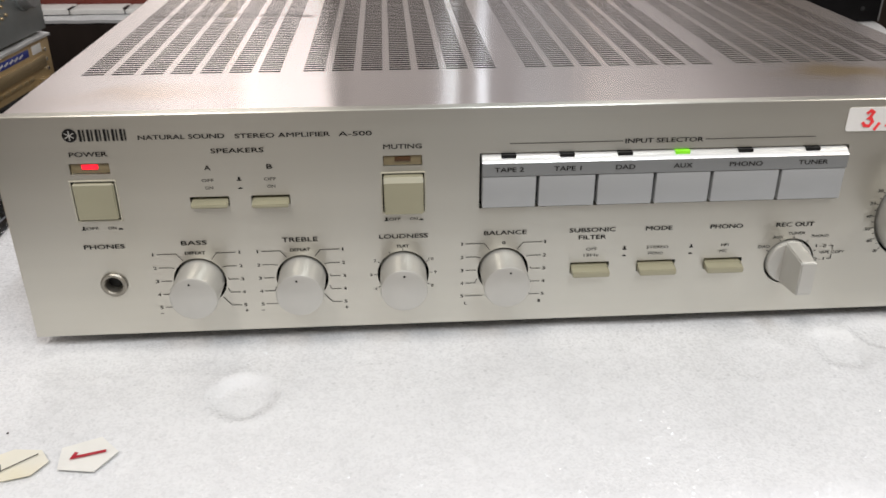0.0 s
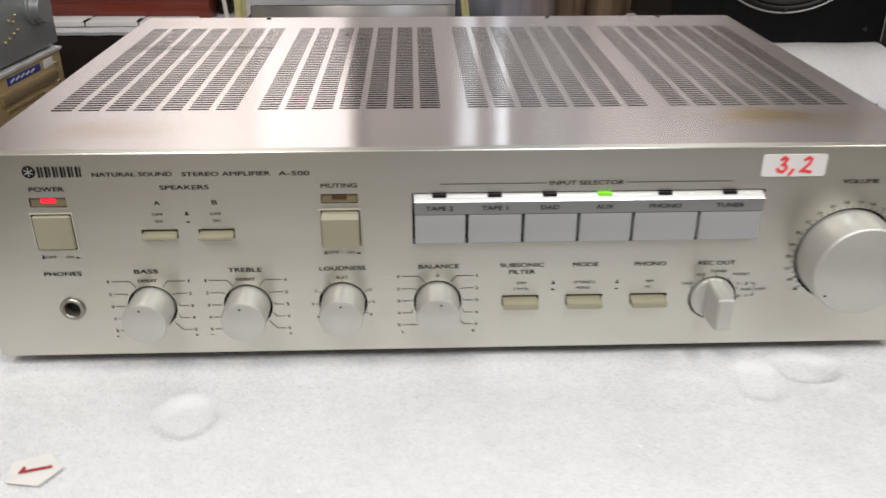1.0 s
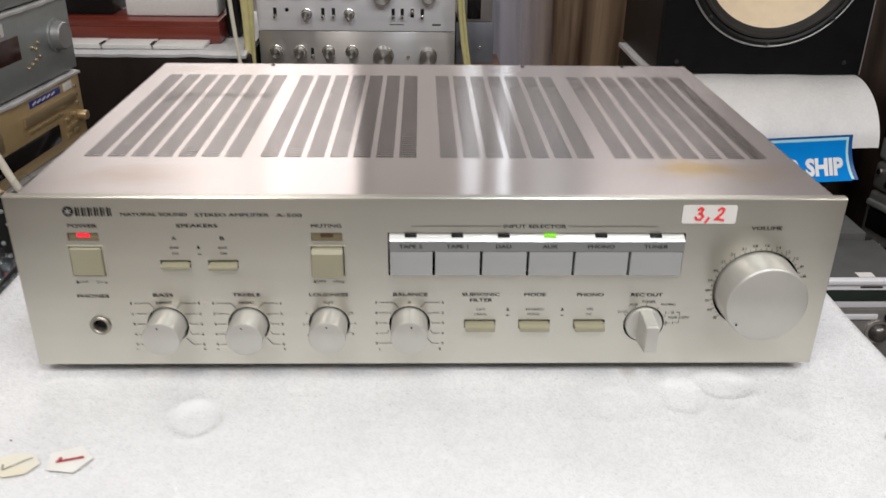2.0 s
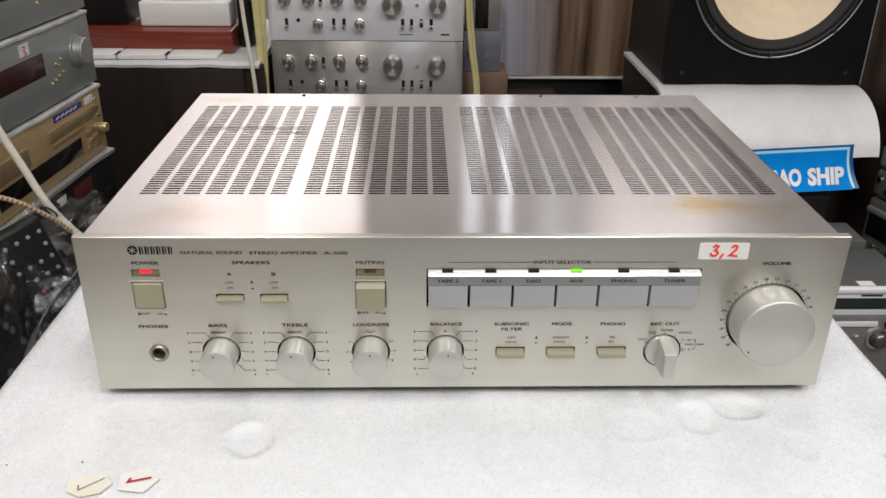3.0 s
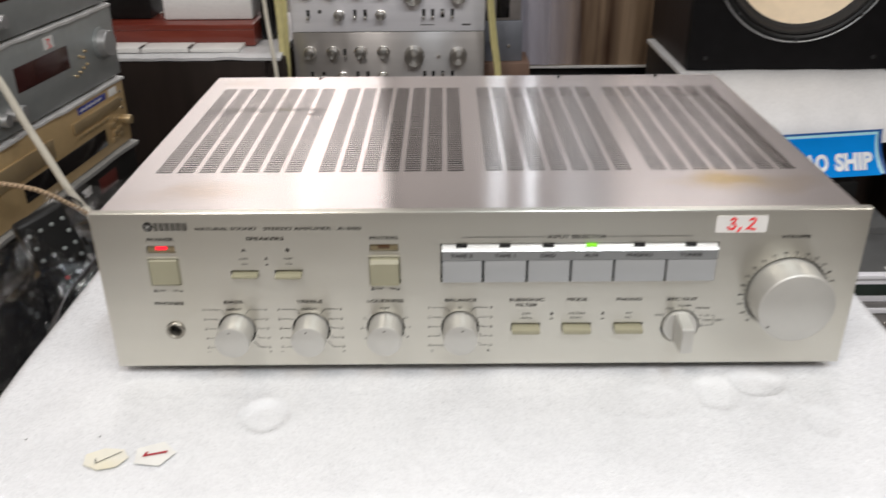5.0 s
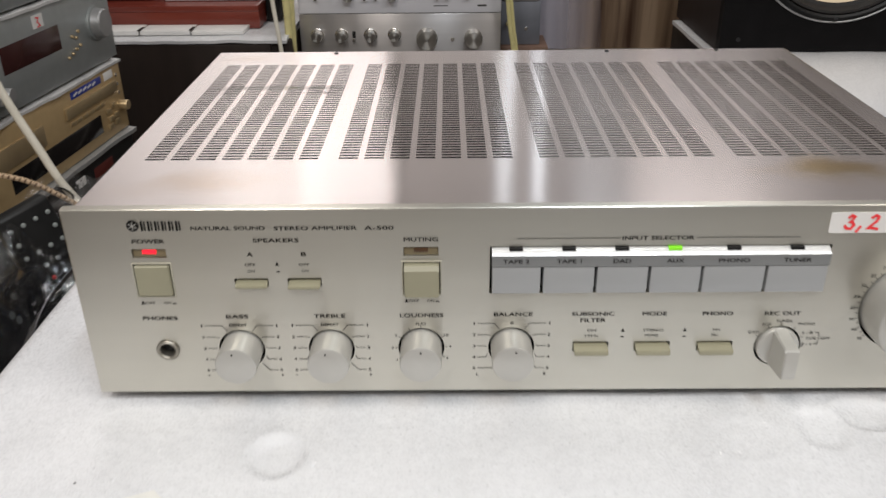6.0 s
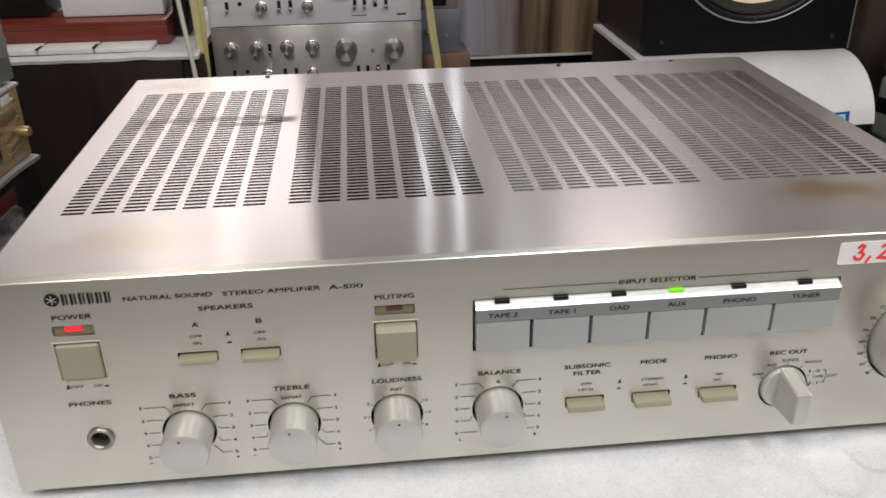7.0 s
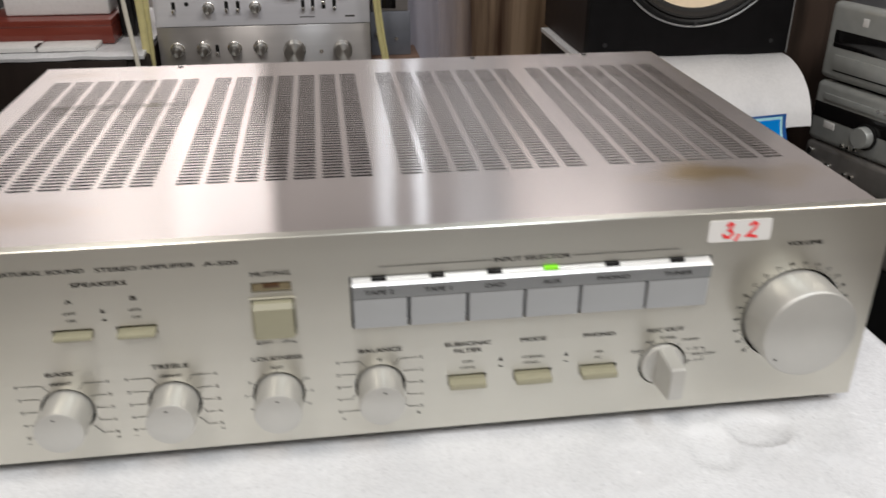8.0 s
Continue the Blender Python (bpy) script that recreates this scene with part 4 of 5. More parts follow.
def receiver(z, label):
    t = thing("receiver", label, "receiver", pose(LX, LY, z, 0, 0, TURN_L), "stacked receivers")
    case(t, 0.425, 0.32, 0.112, RECEIVER, CASE_GREY, feet=False)
    raised(t, "display_window", -0.082, 0.060, 0.046, 0.080, 0.0006, REDWIN, "dark red display window")
    k = part("volume_knob", knob_bm(0.162, 0.060, 0.0215, 0.017), RINGM, t, "silver volume knob")
    part("knob_collar", turned([(0.0255, 0), (0.025, 0.003), (0.0225, 0.004)], 0.162, 0.0, 0.060, 32), RECEIVER, k)
    for i, (x, zz) in enumerate(((0.072, 0.030), (0.084, 0.033), (0.096, 0.037), (0.108, 0.040), (0.100, 0.052), (0.108, 0.060), (0.090, 0.056))):
        part("small_button", knob_bm(x, zz, 0.0024, 0.003, n=12), GOLD_L, t, "small gold button")
    for x in (-0.165, -0.135, -0.112, -0.095):
        part("tone_knob", knob_bm(x, 0.026, 0.009, 0.014, n=20), RINGM, t)
    return t


receiver(-0.0655, "grey stereo receiver with a silver volume knob in a stack")
receiver(0.0535, "grey stereo receiver on top of a stack")
tg = solid("price_label", boxed(-0.013, 0.013, -0.0008, 0.0, -0.0085, 0.0085), STICKER, "small white price label on a grey receiver", "label", m=pose(LX, LY, -0.0655, 0, 0, TURN_L) @ pose(0.014, 0, 0.094))
ink = stroke(bmesh.new(), [(-0.004, 0.005), (0.002, 0.004), (-0.002, -0.001), (0.004, -0.006), (-0.003, -0.007)], 0.002, -0.0013)
part("handwriting", ink, REDINK, tg)


def layer(z, w, d, yfront, label, th=0.0055, seed=0, over=0.004, material=FOAMOLD):
    """A ragged foam sheet between two boxes."""
    def f(u, v):
        x, y = (u - 0.5) * w, -over + v * d
        zz = 0.0008 + 0.0022 * noise.noise(Vector((x * 22, y * 8, seed)))
        edge = 0.004 * noise.noise(Vector((x * 20, seed * 3.1, 0))) if v < 0.05 else 0
        return x, y + edge, th * 0.8 + zz - (0.003 if v < 0.03 else 0)
    return solid("foam_layer", sheet(bmesh.new(), f, 60, 14, th * 0.7), material, label, "foam sheet", m=pose(LX, LY, z, 0, 0, TURN_L))


layer(0.0465, 0.418, 0.30, 0, "thin white foam sheet between two receivers", seed=1)
layer(-0.0735, 0.418, 0.30, 0, "thin white foam sheet under a receiver", seed=2)

cd = thing("disc_player", "champagne gold disc player with a black display in a stack", "disc player", pose(LX, LY, -0.1805, 0, 0, TURN_L))
case(cd, 0.420, 0.30, 0.107, GOLD, GOLD, feet=False)
raised(cd, "disc_tray", 0.030, 0.185, 0.066, 0.082, 0.004, GOLD_L, "gold disc tray")
raised(cd, "side_drawer", -0.195, -0.030, 0.052, 0.080, 0.003, GOLD_L)
raised(cd, "display_window", -0.120, 0.125, 0.016, 0.044, 0.0008, GLASSBLK, "black display window")
raised(cd, "blue_badge", 0.054, 0.146, 0.088, 0.099, 0.0006, BLUE, "blue sticker with pale print")
bb = bmesh.new()
for k in range(5):
    stroke(bb, [(0.062 + 0.014 * k, 0.0925), (0.071 + 0.014 * k, 0.0950)], 0.003, -0.0009)
part("badge_print", bb, STICKER, cd)
raised(cd, "white_badge_or_glint", 0.156, 0.184, 0.087, 0.100, 0.0006, STICKER, "white paper sticker")
for k in range(6):
    raised(cd, "key", 0.040 + 0.018 * k, 0.054 + 0.018 * k, 0.054, 0.059, 0.002, GOLD_L)
for x, z in ((0.150, 0.042), (0.168, 0.047), (0.155, 0.028), (0.172, 0.030), (0.150, 0.018), (0.172, 0.020)):
    raised(cd, "key", x - 0.007, x + 0.007, z - 0.004, z + 0.004, 0.003, GOLD_L)
part("dial", knob_bm(0.192, 0.040, 0.008, 0.014, n=20), GOLD_L, cd)
for k in range(3):
    part("small_button", knob_bm(0.192, 0.060 + 0.014 * k, 0.003, 0.002, n=12), CHROME, cd)
layer(-0.1885, 0.422, 0.30, 0, "grey-white foam sheet under a gold disc player", th=0.009, seed=3, over=0.008, material=FOAMDULL)

deck = thing("cassette_deck", "black cassette deck with a red label under foam", "cassette deck", pose(LX, LY, -0.302, 0, 0, TURN_L))
case(deck, 0.425, 0.30, 0.112, BLACK, BLACK)
raised(deck, "cassette_door", -0.14, 0.02, 0.030, 0.095, 0.004, GLASSBLK)
raised(deck, "red_label", 0.075, 0.135, 0.070, 0.096, 0.0006, mat("red_label", (0.085, 0.014, 0.010), 0.5), "dull red paper label")
raised(deck, "white_badge_or_glint", 0.020, 0.048, 0.084, 0.098, 0.0006, STICKER, "white paper sticker")
for r in range(2):
    for k in range(6):
        raised(deck, "key", 0.04 + 0.026 * k, 0.060 + 0.026 * k, 0.020 + 0.022 * r, 0.032 + 0.022 * r, 0.003, BLACK)
base = solid("carton_stand", boxed(-0.215, 0.215, 0.0, 0.32, 0, 0.498 - 0.004, bevel=0.004), TABLE, "dark low stand under a stack of players", "stand", m=pose(LX, LY, FLOOR, 0, 0, TURN_L))

# a second gold unit nearer, low beside the table
lo = thing("tuner", "champagne gold tuner low beside the table", "tuner", pose(-0.625, 0.275, -0.345, 0, 0, 87))
case(lo, 0.425, 0.30, 0.135, GOLD, GOLD)
part("dial", knob_bm(0.150, 0.060, 0.019, 0.020), GOLD_L, lo)
raised(lo, "display_window", -0.12, 0.09, 0.060, 0.100, 0.0008, GLASSBLK)
for k in range(5):
    raised(lo, "key", -0.10 + 0.035 * k, -0.075 + 0.035 * k, 0.024, 0.034, 0.003, GOLD_L)
solid("carton_stand", boxed(-0.215, 0.215, 0.0, 0.32, 0, 0.4549, bevel=0.004), TABLE, "dark low stand beside the table", "stand", m=pose(-0.625, 0.275, FLOOR, 0, 0, 87))


# wrapped bundle and film between stack and table
def lump(cx, cy, cz, rx, ry, rz, seed, rough, n=40):
    bm = bmesh.new()
    bmesh.ops.create_uvsphere(bm, u_segments=n, v_segments=n // 2, radius=1)
    for v in bm.verts:
        p = v.co.copy()
        k = 1 + rough * noise.noise(p * 1.7 + Vector((seed, 0, 0))) + rough * 0.5 * noise.noise(p * 4.5 + Vector((0, seed, 0))) + rough * 0.25 * abs(noise.noise(p * 10 + Vector((0, 0, seed))))
        v.co = Vector((cx + rx * p.x * k, cy + ry * p.y * k, cz + rz * p.z * k))
    return bm


solid("wrapped_bundle", lump(0, 0, 0, 0.085, 0.19, 0.16, 3.0, 0.30), DOTFILM, "dark wrapped bundle below the table edge", "bundle", m=pose(-0.445, 0.37, -0.275))
solid("wrapped_bundle", lump(0, 0, 0, 0.08, 0.15, 0.17, 8.0, 0.30), DOTFILM, "dark wrapped bundle beside the stack", "bundle", m=pose(-0.425, 0.09, -0.36))
solid("plastic_bag", lump(0, 0, 0, 0.096, 0.215, 0.178, 3.3, 0.40, 72), BAGFILM, "crumpled clear plastic bag over a dark bundle", "plastic bag", m=pose(-0.445, 0.37, -0.268))
solid("plastic_bag", lump(0, 0, 0, 0.09, 0.17, 0.188, 8.2, 0.42, 72), BAGFILM, "crumpled clear plastic bag beside the table", "plastic bag", m=pose(-0.425, 0.09, -0.353))


def remote(m, label, n_rows, seed):
    """Slim remote control standing upright, its keys to -y."""
    t = thing("remote_control", label, "remote control", m, "remote controls")
    part("body", boxed(-0.026, 0.026, 0.0, 0.018, -0.085, 0.085, bevel=0.005, seg=3), BLACK, t, "black plastic body")
    rnd = random.Random(seed)
    for r in range(n_rows):
        for c in range(4):
            if rnd.random() < 0.10:
                continue
            x, z = -0.0185 + 0.0123 * c, 0.070 - 0.0145 * r
            red = (r, c) in ((4, 1), (6, 0), (7, 2))
            part("key", turned([(0.0023, 0), (0.0021, 0.0012), (0.0013, 0.0017), (0.0003, 0.0017)], x, 0.0, z, 10), BTNRED if red else BTNGREY, t, "red rubber key" if red else "")
    return t


def upright(x, y, z, spin):
    m = Matrix(((0.612, -0.74, -0.278, x), (0.738, 0.66, -0.134, y), (0.283, -0.12, 0.951, z), (0, 0, 0, 1)))
    return m @ pose(0, 0, 0, 0, spin, 0)


remote(upright(-0.4060, 0.3520, -0.128, 4), "black remote control with pale keys in a clear bag", 11, 3)
remote(upright(-0.4480, 0.3000, -0.205, 18), "black remote control with red and pale keys in a clear bag", 10, 5)
solid("bag_strap", sheet(bmesh.new(), lambda u, v: (-0.318 + 0.008 * u + 0.004 * math.sin(v * 9), 0.235 - 0.19 * v + 0.006 * u, -0.010 - 0.022 * v - 0.012 * (1 - u) - 0.02 * v * v), 6, 30, 0.0008), STRAPFILM, "dark plastic bag handle lying beside the table edge", "bag handle")
solid("storage_crate", boxed(-0.53, -0.33, -0.10, 0.55, FLOOR, -0.43, bevel=0.01), BLACK, "black storage crate beside the table", "crate")


# cables that hang in from the side
def cable(name, pts, r, material, label, n=10):
    return solid(name, tube(bmesh.new(), pts, r, n), material, label, "cable")


cable("cable", [(-0.575, 0.40, 0.20), (-0.592, 0.55, 0.09), (-0.596, 0.615, 0.041), (-0.580, 0.619, 0.018), (-0.560, 0.619, -0.036), (-0.540, 0.619, -0.086), (-0.517, 0.619, -0.140), (-0.485, 0.622, -0.186), (-0.44, 0.63, -0.24), (-0.40, 0.64, -0.32)], 0.0050, WHITECABLE, "ivory mains cable hanging in front of the stack")
rope_line = smooth_line([(-0.66, 0.42, -0.080), (-0.600, 0.525, -0.086), (-0.551, 0.571, -0.108), (-0.512, 0.596, -0.143), (-0.488, 0.624, -0.187), (-0.455, 0.645, -0.250), (-0.41, 0.65, -0.33)], 8)
rope = thing("cable", "tan braided cable tied to a white one", "cable")
core = tube(bmesh.new(), rope_line[::4] + rope_line[-1:], 0.0020, 8, 4)
part("core", core, mat("brown_cable_core", (0.10, 0.055, 0.03), 0.7), rope)
run = [0.0]
for a, b in zip(rope_line, rope_line[1:]):
    run.append(run[-1] + (Vector(b) - Vector(a)).length)
for k in range(6):
    way = 1 if k < 3 else -1
    strand = []
    for i in range(int(run[-1] / 0.0008)):
        d = i * 0.0008
        q = max(n for n in range(len(run)) if run[n] <= d)
        q = min(q, len(rope_line) - 2)
        a, b = Vector(rope_line[q]), Vector(rope_line[q + 1])
        c = a.lerp(b, (d - run[q]) / max(run[q + 1] - run[q], 1e-6))
        t = (b - a).normalized()
        e1 = t.cross(Vector((0, 0, 1))).normalized()
        e2 = t.cross(e1)
        g = way * d / 0.0062 * 2 * math.pi + k * 2 * math.pi / 3
        rr2 = 0.0024 + 0.0003 * way * math.sin(3 * g)
        strand.append(c + rr2 * (e1 * math.cos(g) + e2 * math.sin(g)))
    part("strand", tube(bmesh.new(), strand, 0.00095, 5, 1), BRAID if k % 3 else BRAID_D, rope)
solid("cable_tie", tube(bmesh.new(), [(0.0115 * math.cos(a), 0.0, 0.0075 * math.sin(a)) for a in [k * math.pi / 6 for k in range(13)]], 0.0012, 8, 3), BLACK, "black cable tie round two cables", "cable tie", m=pose(-0.5165, 0.613, -0.146, 35, 45, 20))

# ---- rear left: loudspeaker with boxes on it ----
spk = thing("loudspeaker", "dark veneered loudspeaker under a foam sheet", "loudspeaker", pose(-0.56, 1.332, -0.73))
part("cabinet", boxed(-0.24, 0.205, 0.0, 0.46, 0.0, 0.602, bevel=0.004), WALNUT, spk)
part("grille", boxed(-0.236, 0.168, -0.010, -0.0005, 0.012, 0.598, bevel=0.003), WALNUT, spk, "dark brown cloth grille")
solid("plinth", boxed(-0.82, -0.33, 1.31, 1.80, FLOOR, -0.731, bevel=0.003), TABLE, "dark plinth under a loudspeaker", "plinth")


def pad(u, v):
    x, y = -0.815 + 0.455 * u, 1.322 + 0.47 * v
    z = -0.121 + 0.0015 * noise.noise(Vector((x * 12, y * 12, 4)))
    if v < 0.03:
        y, z = y - 0.002, z - 0.003 - 0.003 * noise.noise(Vector((x * 18, 2, 0)))
    return x, y, z


solid("foam_pad", sheet(bmesh.new(), pad, 60, 30, 0.006), FOAM, "white foam pad on a loudspeaker", "foam sheet")
book = thing("paper_stack", "stack of white papers with dark marks on foam", "papers", pose(-0.585, 1.350, -0.1195))
for k, (x0, x1) in enumerate(((-0.16, -0.075), (-0.072, 0.028), (0.031, 0.135))):
    part("paper_sheet", boxed(x0, x1, 0.0, 0.06, 0.0, 0.0095 - 0.001 * k, bevel=0.001), PAPER, book)
for x in (-0.0735, 0.0295):
    part("dark_mark", boxed(x - 0.0028, x + 0.0028, -0.0015, 0.030, 0.0095, 0.0105), BLACK, book)
box_red = thing("wooden_box", "long red-brown lacquered wooden box on a foam pad", "wooden box", pose(-0.58, 1.41, -0.1195))
part("body", boxed(-0.187, 0.152, -0.002, 0.132, 0.0, 0.0338, bevel=0.001), REDWOOD, box_red)
part("lid", boxed(-0.187, 0.152, -0.002, 0.132, 0.0339, 0.046, bevel=0.0016), REDWOOD, box_red)
solid("foam_block", boxed(-0.632, -0.438, 1.455, 1.535, -0.0730, -0.021, bevel=0.004, seg=3), FOAMWHITE, "white foam block on a red-brown wooden box", "foam block")
cable("cable", [(-0.61, 1.485, -0.0182), (-0.58, 1.475, -0.0182), (-0.54, 1.472, -0.0182), (-0.49, 1.48, -0.0182), (-0.47, 1.51, -0.0182)], 0.0025, WHITECABLE, "thin ivory cable lying on a foam block")
solid("black_box", boxed(-0.80, -0.665, 1.47, 1.62, -0.0730, 0.10, bevel=0.004), BLACK, "black box behind a wooden box", "box")
solid("black_box", boxed(-0.425, -0.398, 1.47, 1.62, -0.1185, 0.10, bevel=0.003), BLACK, "narrow black case on the foam pad", "box")

# ---- rear middle: two silver amplifiers ----
def old_amp(z, front, label):
    t = thing("vintage_amplifier", label, "amplifier", pose(-0.140, 1.413, z), "stacked silver amplifiers")
    case(t, 0.415, 0.34, 0.152, front, CASE_GREY, feet=False)
    return t


def bat_switch(owner, x, z, up):
    s = part("switch_slot", boxed(x - 0.0035, x + 0.0035, -0.0006, 0.001, z - 0.004, z + 0.014, bevel=0.0005), BLACK, owner)
    part("lever", boxed(x - 0.0028, x + 0.0028, -0.012, -0.0007, z - 0.006 if not up else z + 0.004, z + 0.002 if not up else z + 0.012, bevel=0.0015), CHROME, s)


def pointer_knob(owner, x, z, r=0.011):
    k = part("knob", knob_bm(x, z, r, 0.022, n=24), SPUN, owner, "polished metal knob")
    part("knob_skirt", turned([(r * 1.3, 0), (r * 1.25, 0.002), (r * 1.05, 0.003)], x, 0.0, z, 24), CHROME, k)


amp_hi = old_amp(-0.0925, SILVER, "silver vintage amplifier with metal knobs and switches")
amp_lo = old_amp(-0.2455, SILVER_SHADED, "silver vintage amplifier with metal knobs, coloured darker for its shade under another")
for t in (amp_hi, amp_lo):
    top_row, low_row = 0.109, 0.053
    if t is amp_hi:
        top_row, low_row = 0.086, 0.033
    for x in (-0.172, -0.122, -0.062, -0.012):
        pointer_knob(t, x, top_row)
    bat_switch(t, -0.096, top_row - 0.006, False)
    part("volume_knob", knob_bm(0.055, top_row - 0.008, 0.0215, 0.024), SPUN, t, "large polished volume knob")
    part("input_knob", knob_bm(0.151, top_row - 0.008, 0.0185, 0.024), SPUN, t, "large polished input knob")
    part("lamp", knob_bm(0.108, top_row - 0.010, 0.004, 0.004, n=14), CHROME, t)
    bat_switch(t, -0.170, low_row, False)
    part("socket", knob_bm(-0.145, low_row + 0.010, 0.004, 0.001, n=14), BLACK, t)
    pointer_knob(t, -0.104, low_row + 0.002, 0.009)
    pointer_knob(t, -0.015, low_row + 0.002, 0.009)
    for x in (-0.070, -0.048):
        bat_switch(t, x, low_row, False)
    for i, x in enumerate((0.077, 0.096, 0.117, 0.138)):
        bat_switch(t, x, low_row, i == 2)
    if t is amp_hi:
        for x0, x1, hb in ((0.070, 0.098, 0.0018), (0.160, 0.176, 0.0034)):
            part("printed_bar", stroke(bmesh.new(), [(x0, 0.014), (x1, 0.014)], hb, -0.0004), INKGREY, t)
solid("shelf", boxed(-0.36, 0.30, 1.42, 1.80, -0.80, -0.2456, bevel=0.003), TABLE, "dark cabinet carrying two silver amplifiers", "cabinet")

# hanging cables
cable("cable", [(-0.352, 1.372, 0.30), (-0.352, 1.372, 0.05), (-0.356, 1.374, -0.10), (-0.360, 1.376, -0.25), (-0.36, 1.376, -0.42)], 0.0075, YELLOW, "pale yellow cable hanging beside the amplifiers")
cable("cable", [(-0.362, 1.360, 0.30), (-0.364, 1.361, 0.05), (-0.361, 1.362, -0.10), (-0.366, 1.363, -0.25), (-0.37, 1.363, -0.42)], 0.0075, YELLOW, "second pale yellow cable hanging beside the amplifiers")
cable("cable", [(0.060, 1.372, 0.30), (0.072, 1.372, 0.02), (0.082, 1.373, -0.10), (0.095, 1.376, -0.20), (0.10, 1.376, -0.42)], 0.0045, YELLOW, "thin yellow cable hanging beside the amplifiers")
cable("cable", [(0.068, 1.380, 0.30), (0.078, 1.380, 0.02), (0.089, 1.381, -0.10), (0.101, 1.384, -0.20), (0.106, 1.384, -0.42)], 0.0040, YELLOW, "thin yellow cable hanging beside the amplifiers")
cable("cable", [(-0.402, 1.36, 0.30), (-0.386, 1.335, 0.0), (-0.369, 1.306, -0.14), (-0.364, 1.304, -0.25), (-0.36, 1.30, -0.42)], 0.0042, WHITECABLE, "thin ivory cable hanging beside a loudspeaker")

# small units right of the silver amplifiers
u1 = thing("small_unit", "grey small unit with a black window", "audio unit", pose(0.115, 1.50, -0.088))
case(u1, 0.075, 0.15, 0.09, mat("warm_grey_case", (0.22, 0.20, 0.19), 0.5), CASE_GREY, feet=False)
raised(u1, "display_window", -0.018, 0.012, 0.006, 0.070, 0.0008, GLASSBLK)
u2 = thing("small_unit", "blue-grey small unit with a chrome plug", "audio unit", pose(0.115, 1.50, -0.180))
case(u2, 0.085, 0.15, 0.0915, BLUEGREY, CASE_GREY, feet=False)
part("plug", knob_bm(-0.028, 0.05, 0.005, 0.02, n=14), CHROME, u2)
part("screw", knob_bm(0.012, 0.035, 0.004, 0.003, n=12), CHROME, u2)
solid("carton_box", boxed(0.06, 0.175, 1.482, 1.70, -0.2448, -0.1805, bevel=0.002), BROWNBOX, "red-brown carton under small grey units", "carton")

# wood-veneered cabinet in film
wood = thing("veneer_cabinet", "walnut veneered cabinet with a pale bottom edge", "cabinet", pose(0.318, 1.60, -0.222))
part("panel", boxed(-0.170, 0.172, 0.0, 0.35, 0.006, 0.75, bevel=0.003), VENEER, wood, "streaked walnut veneer side")
part("edge_strip", boxed(-0.170, 0.172, -0.004, 0.34, 0.0, 0.0055, bevel=0.001), STICKER, wood, "pale edge strip")
MILKY = clear_plastic("milky_film", (0.72, 0.70, 0.80), 0.30, 0.58, 0.0002)
_n, _l = MILKY.node_tree.nodes, MILKY.node_tree.links
_c, _s, _r = _n.new("ShaderNodeTexCoord"), _n.new("ShaderNodeSeparateXYZ"), _n.new("ShaderNodeMapRange")
_r.inputs[1].default_value, _r.inputs[2].default_value, _r.inputs[3].default_value, _r.inputs[4].default_value = -0.13, -0.015, 0.46, 0.03
_l.new(_c.outputs["Object"], _s.inputs[0])
_l.new(_s.outputs["X"], _r.inputs[0])
_l.new(_r.outputs[0], _n["Mix Shader"].inputs[0])
part("film_wrap", sheet(bmesh.new(), lambda u, v: (-0.175 + (0.165 - 0.05 * v) * u, -0.010 - 0.005 * noise.noise(Vector((u * 6, v * 1.2, 0))) - 0.003 * math.sin(u * 31 + v * 2), 0.01 + 0.74 * v), 60, 14, 0.0006),
     MILKY, wood, "milky clear film over the veneer")
solid("rack", boxed(0.14, 0.50, 1.62, 1.95, FLOOR, -0.2228, bevel=0.003), BLACK, "black rack under a veneered cabinet", "rack")

# ---- rear right: loudspeaker with a cream cone ----
big = thing("loudspeaker", "large black loudspeaker with a cream woofer cone on foam", "loudspeaker", pose(0.618, 1.13, -0.108))
bw, bh = 0.187, 0.62
rx, rz, rr = 0.004, 0.213, 0.1625
face = bmesh.new()
outer = [(-bw, 0), (bw, 0), (bw, bh), (-bw, bh)]
edges = []
for loop in (outer, circle(rx, rz, rr - 0.012, 72)):
    vs2 = [face.verts.new((x, 0, z)) for x, z in loop]
    edges += [face.edges.new((vs2[i], vs2[(i + 1) % len(vs2)])) for i in range(len(vs2))]
bmesh.ops.triangle_fill(face, edges=edges, use_beauty=True, normal=(0, -1, 0))
ext = bmesh.ops.extrude_face_region(face, geom=face.faces[:])
for v in [g for g in ext["geom"] if isinstance(g, bmesh.types.BMVert)]:
    v.co.y += 0.02
part("baffle", face, BAFFLE, big, "black front baffle")
for side in (-1, 1):
    part("side_panel", boxed(*sorted((side * bw, side * (bw - 0.018))), 0.0202, 0.30, 0.0, bh), WALNUT, big, "dark brown veneered side")
for z in (0.0, bh - 0.018):
    part("end_panel", boxed(-bw + 0.0182, bw - 0.0182, 0.0202, 0.30, z, z + 0.018), WALNUT, big, "dark brown veneered board")
part("back_panel", boxed(-bw + 0.0182, bw - 0.0182, 0.282, 0.2998, 0.0182, bh - 0.0182), WALNUT, big)
part("edge_trim", boxed(bw - 0.0005, bw + 0.0015, -0.001, 0.003, 0.0, bh), RINGM, big, "thin metal edge trim")
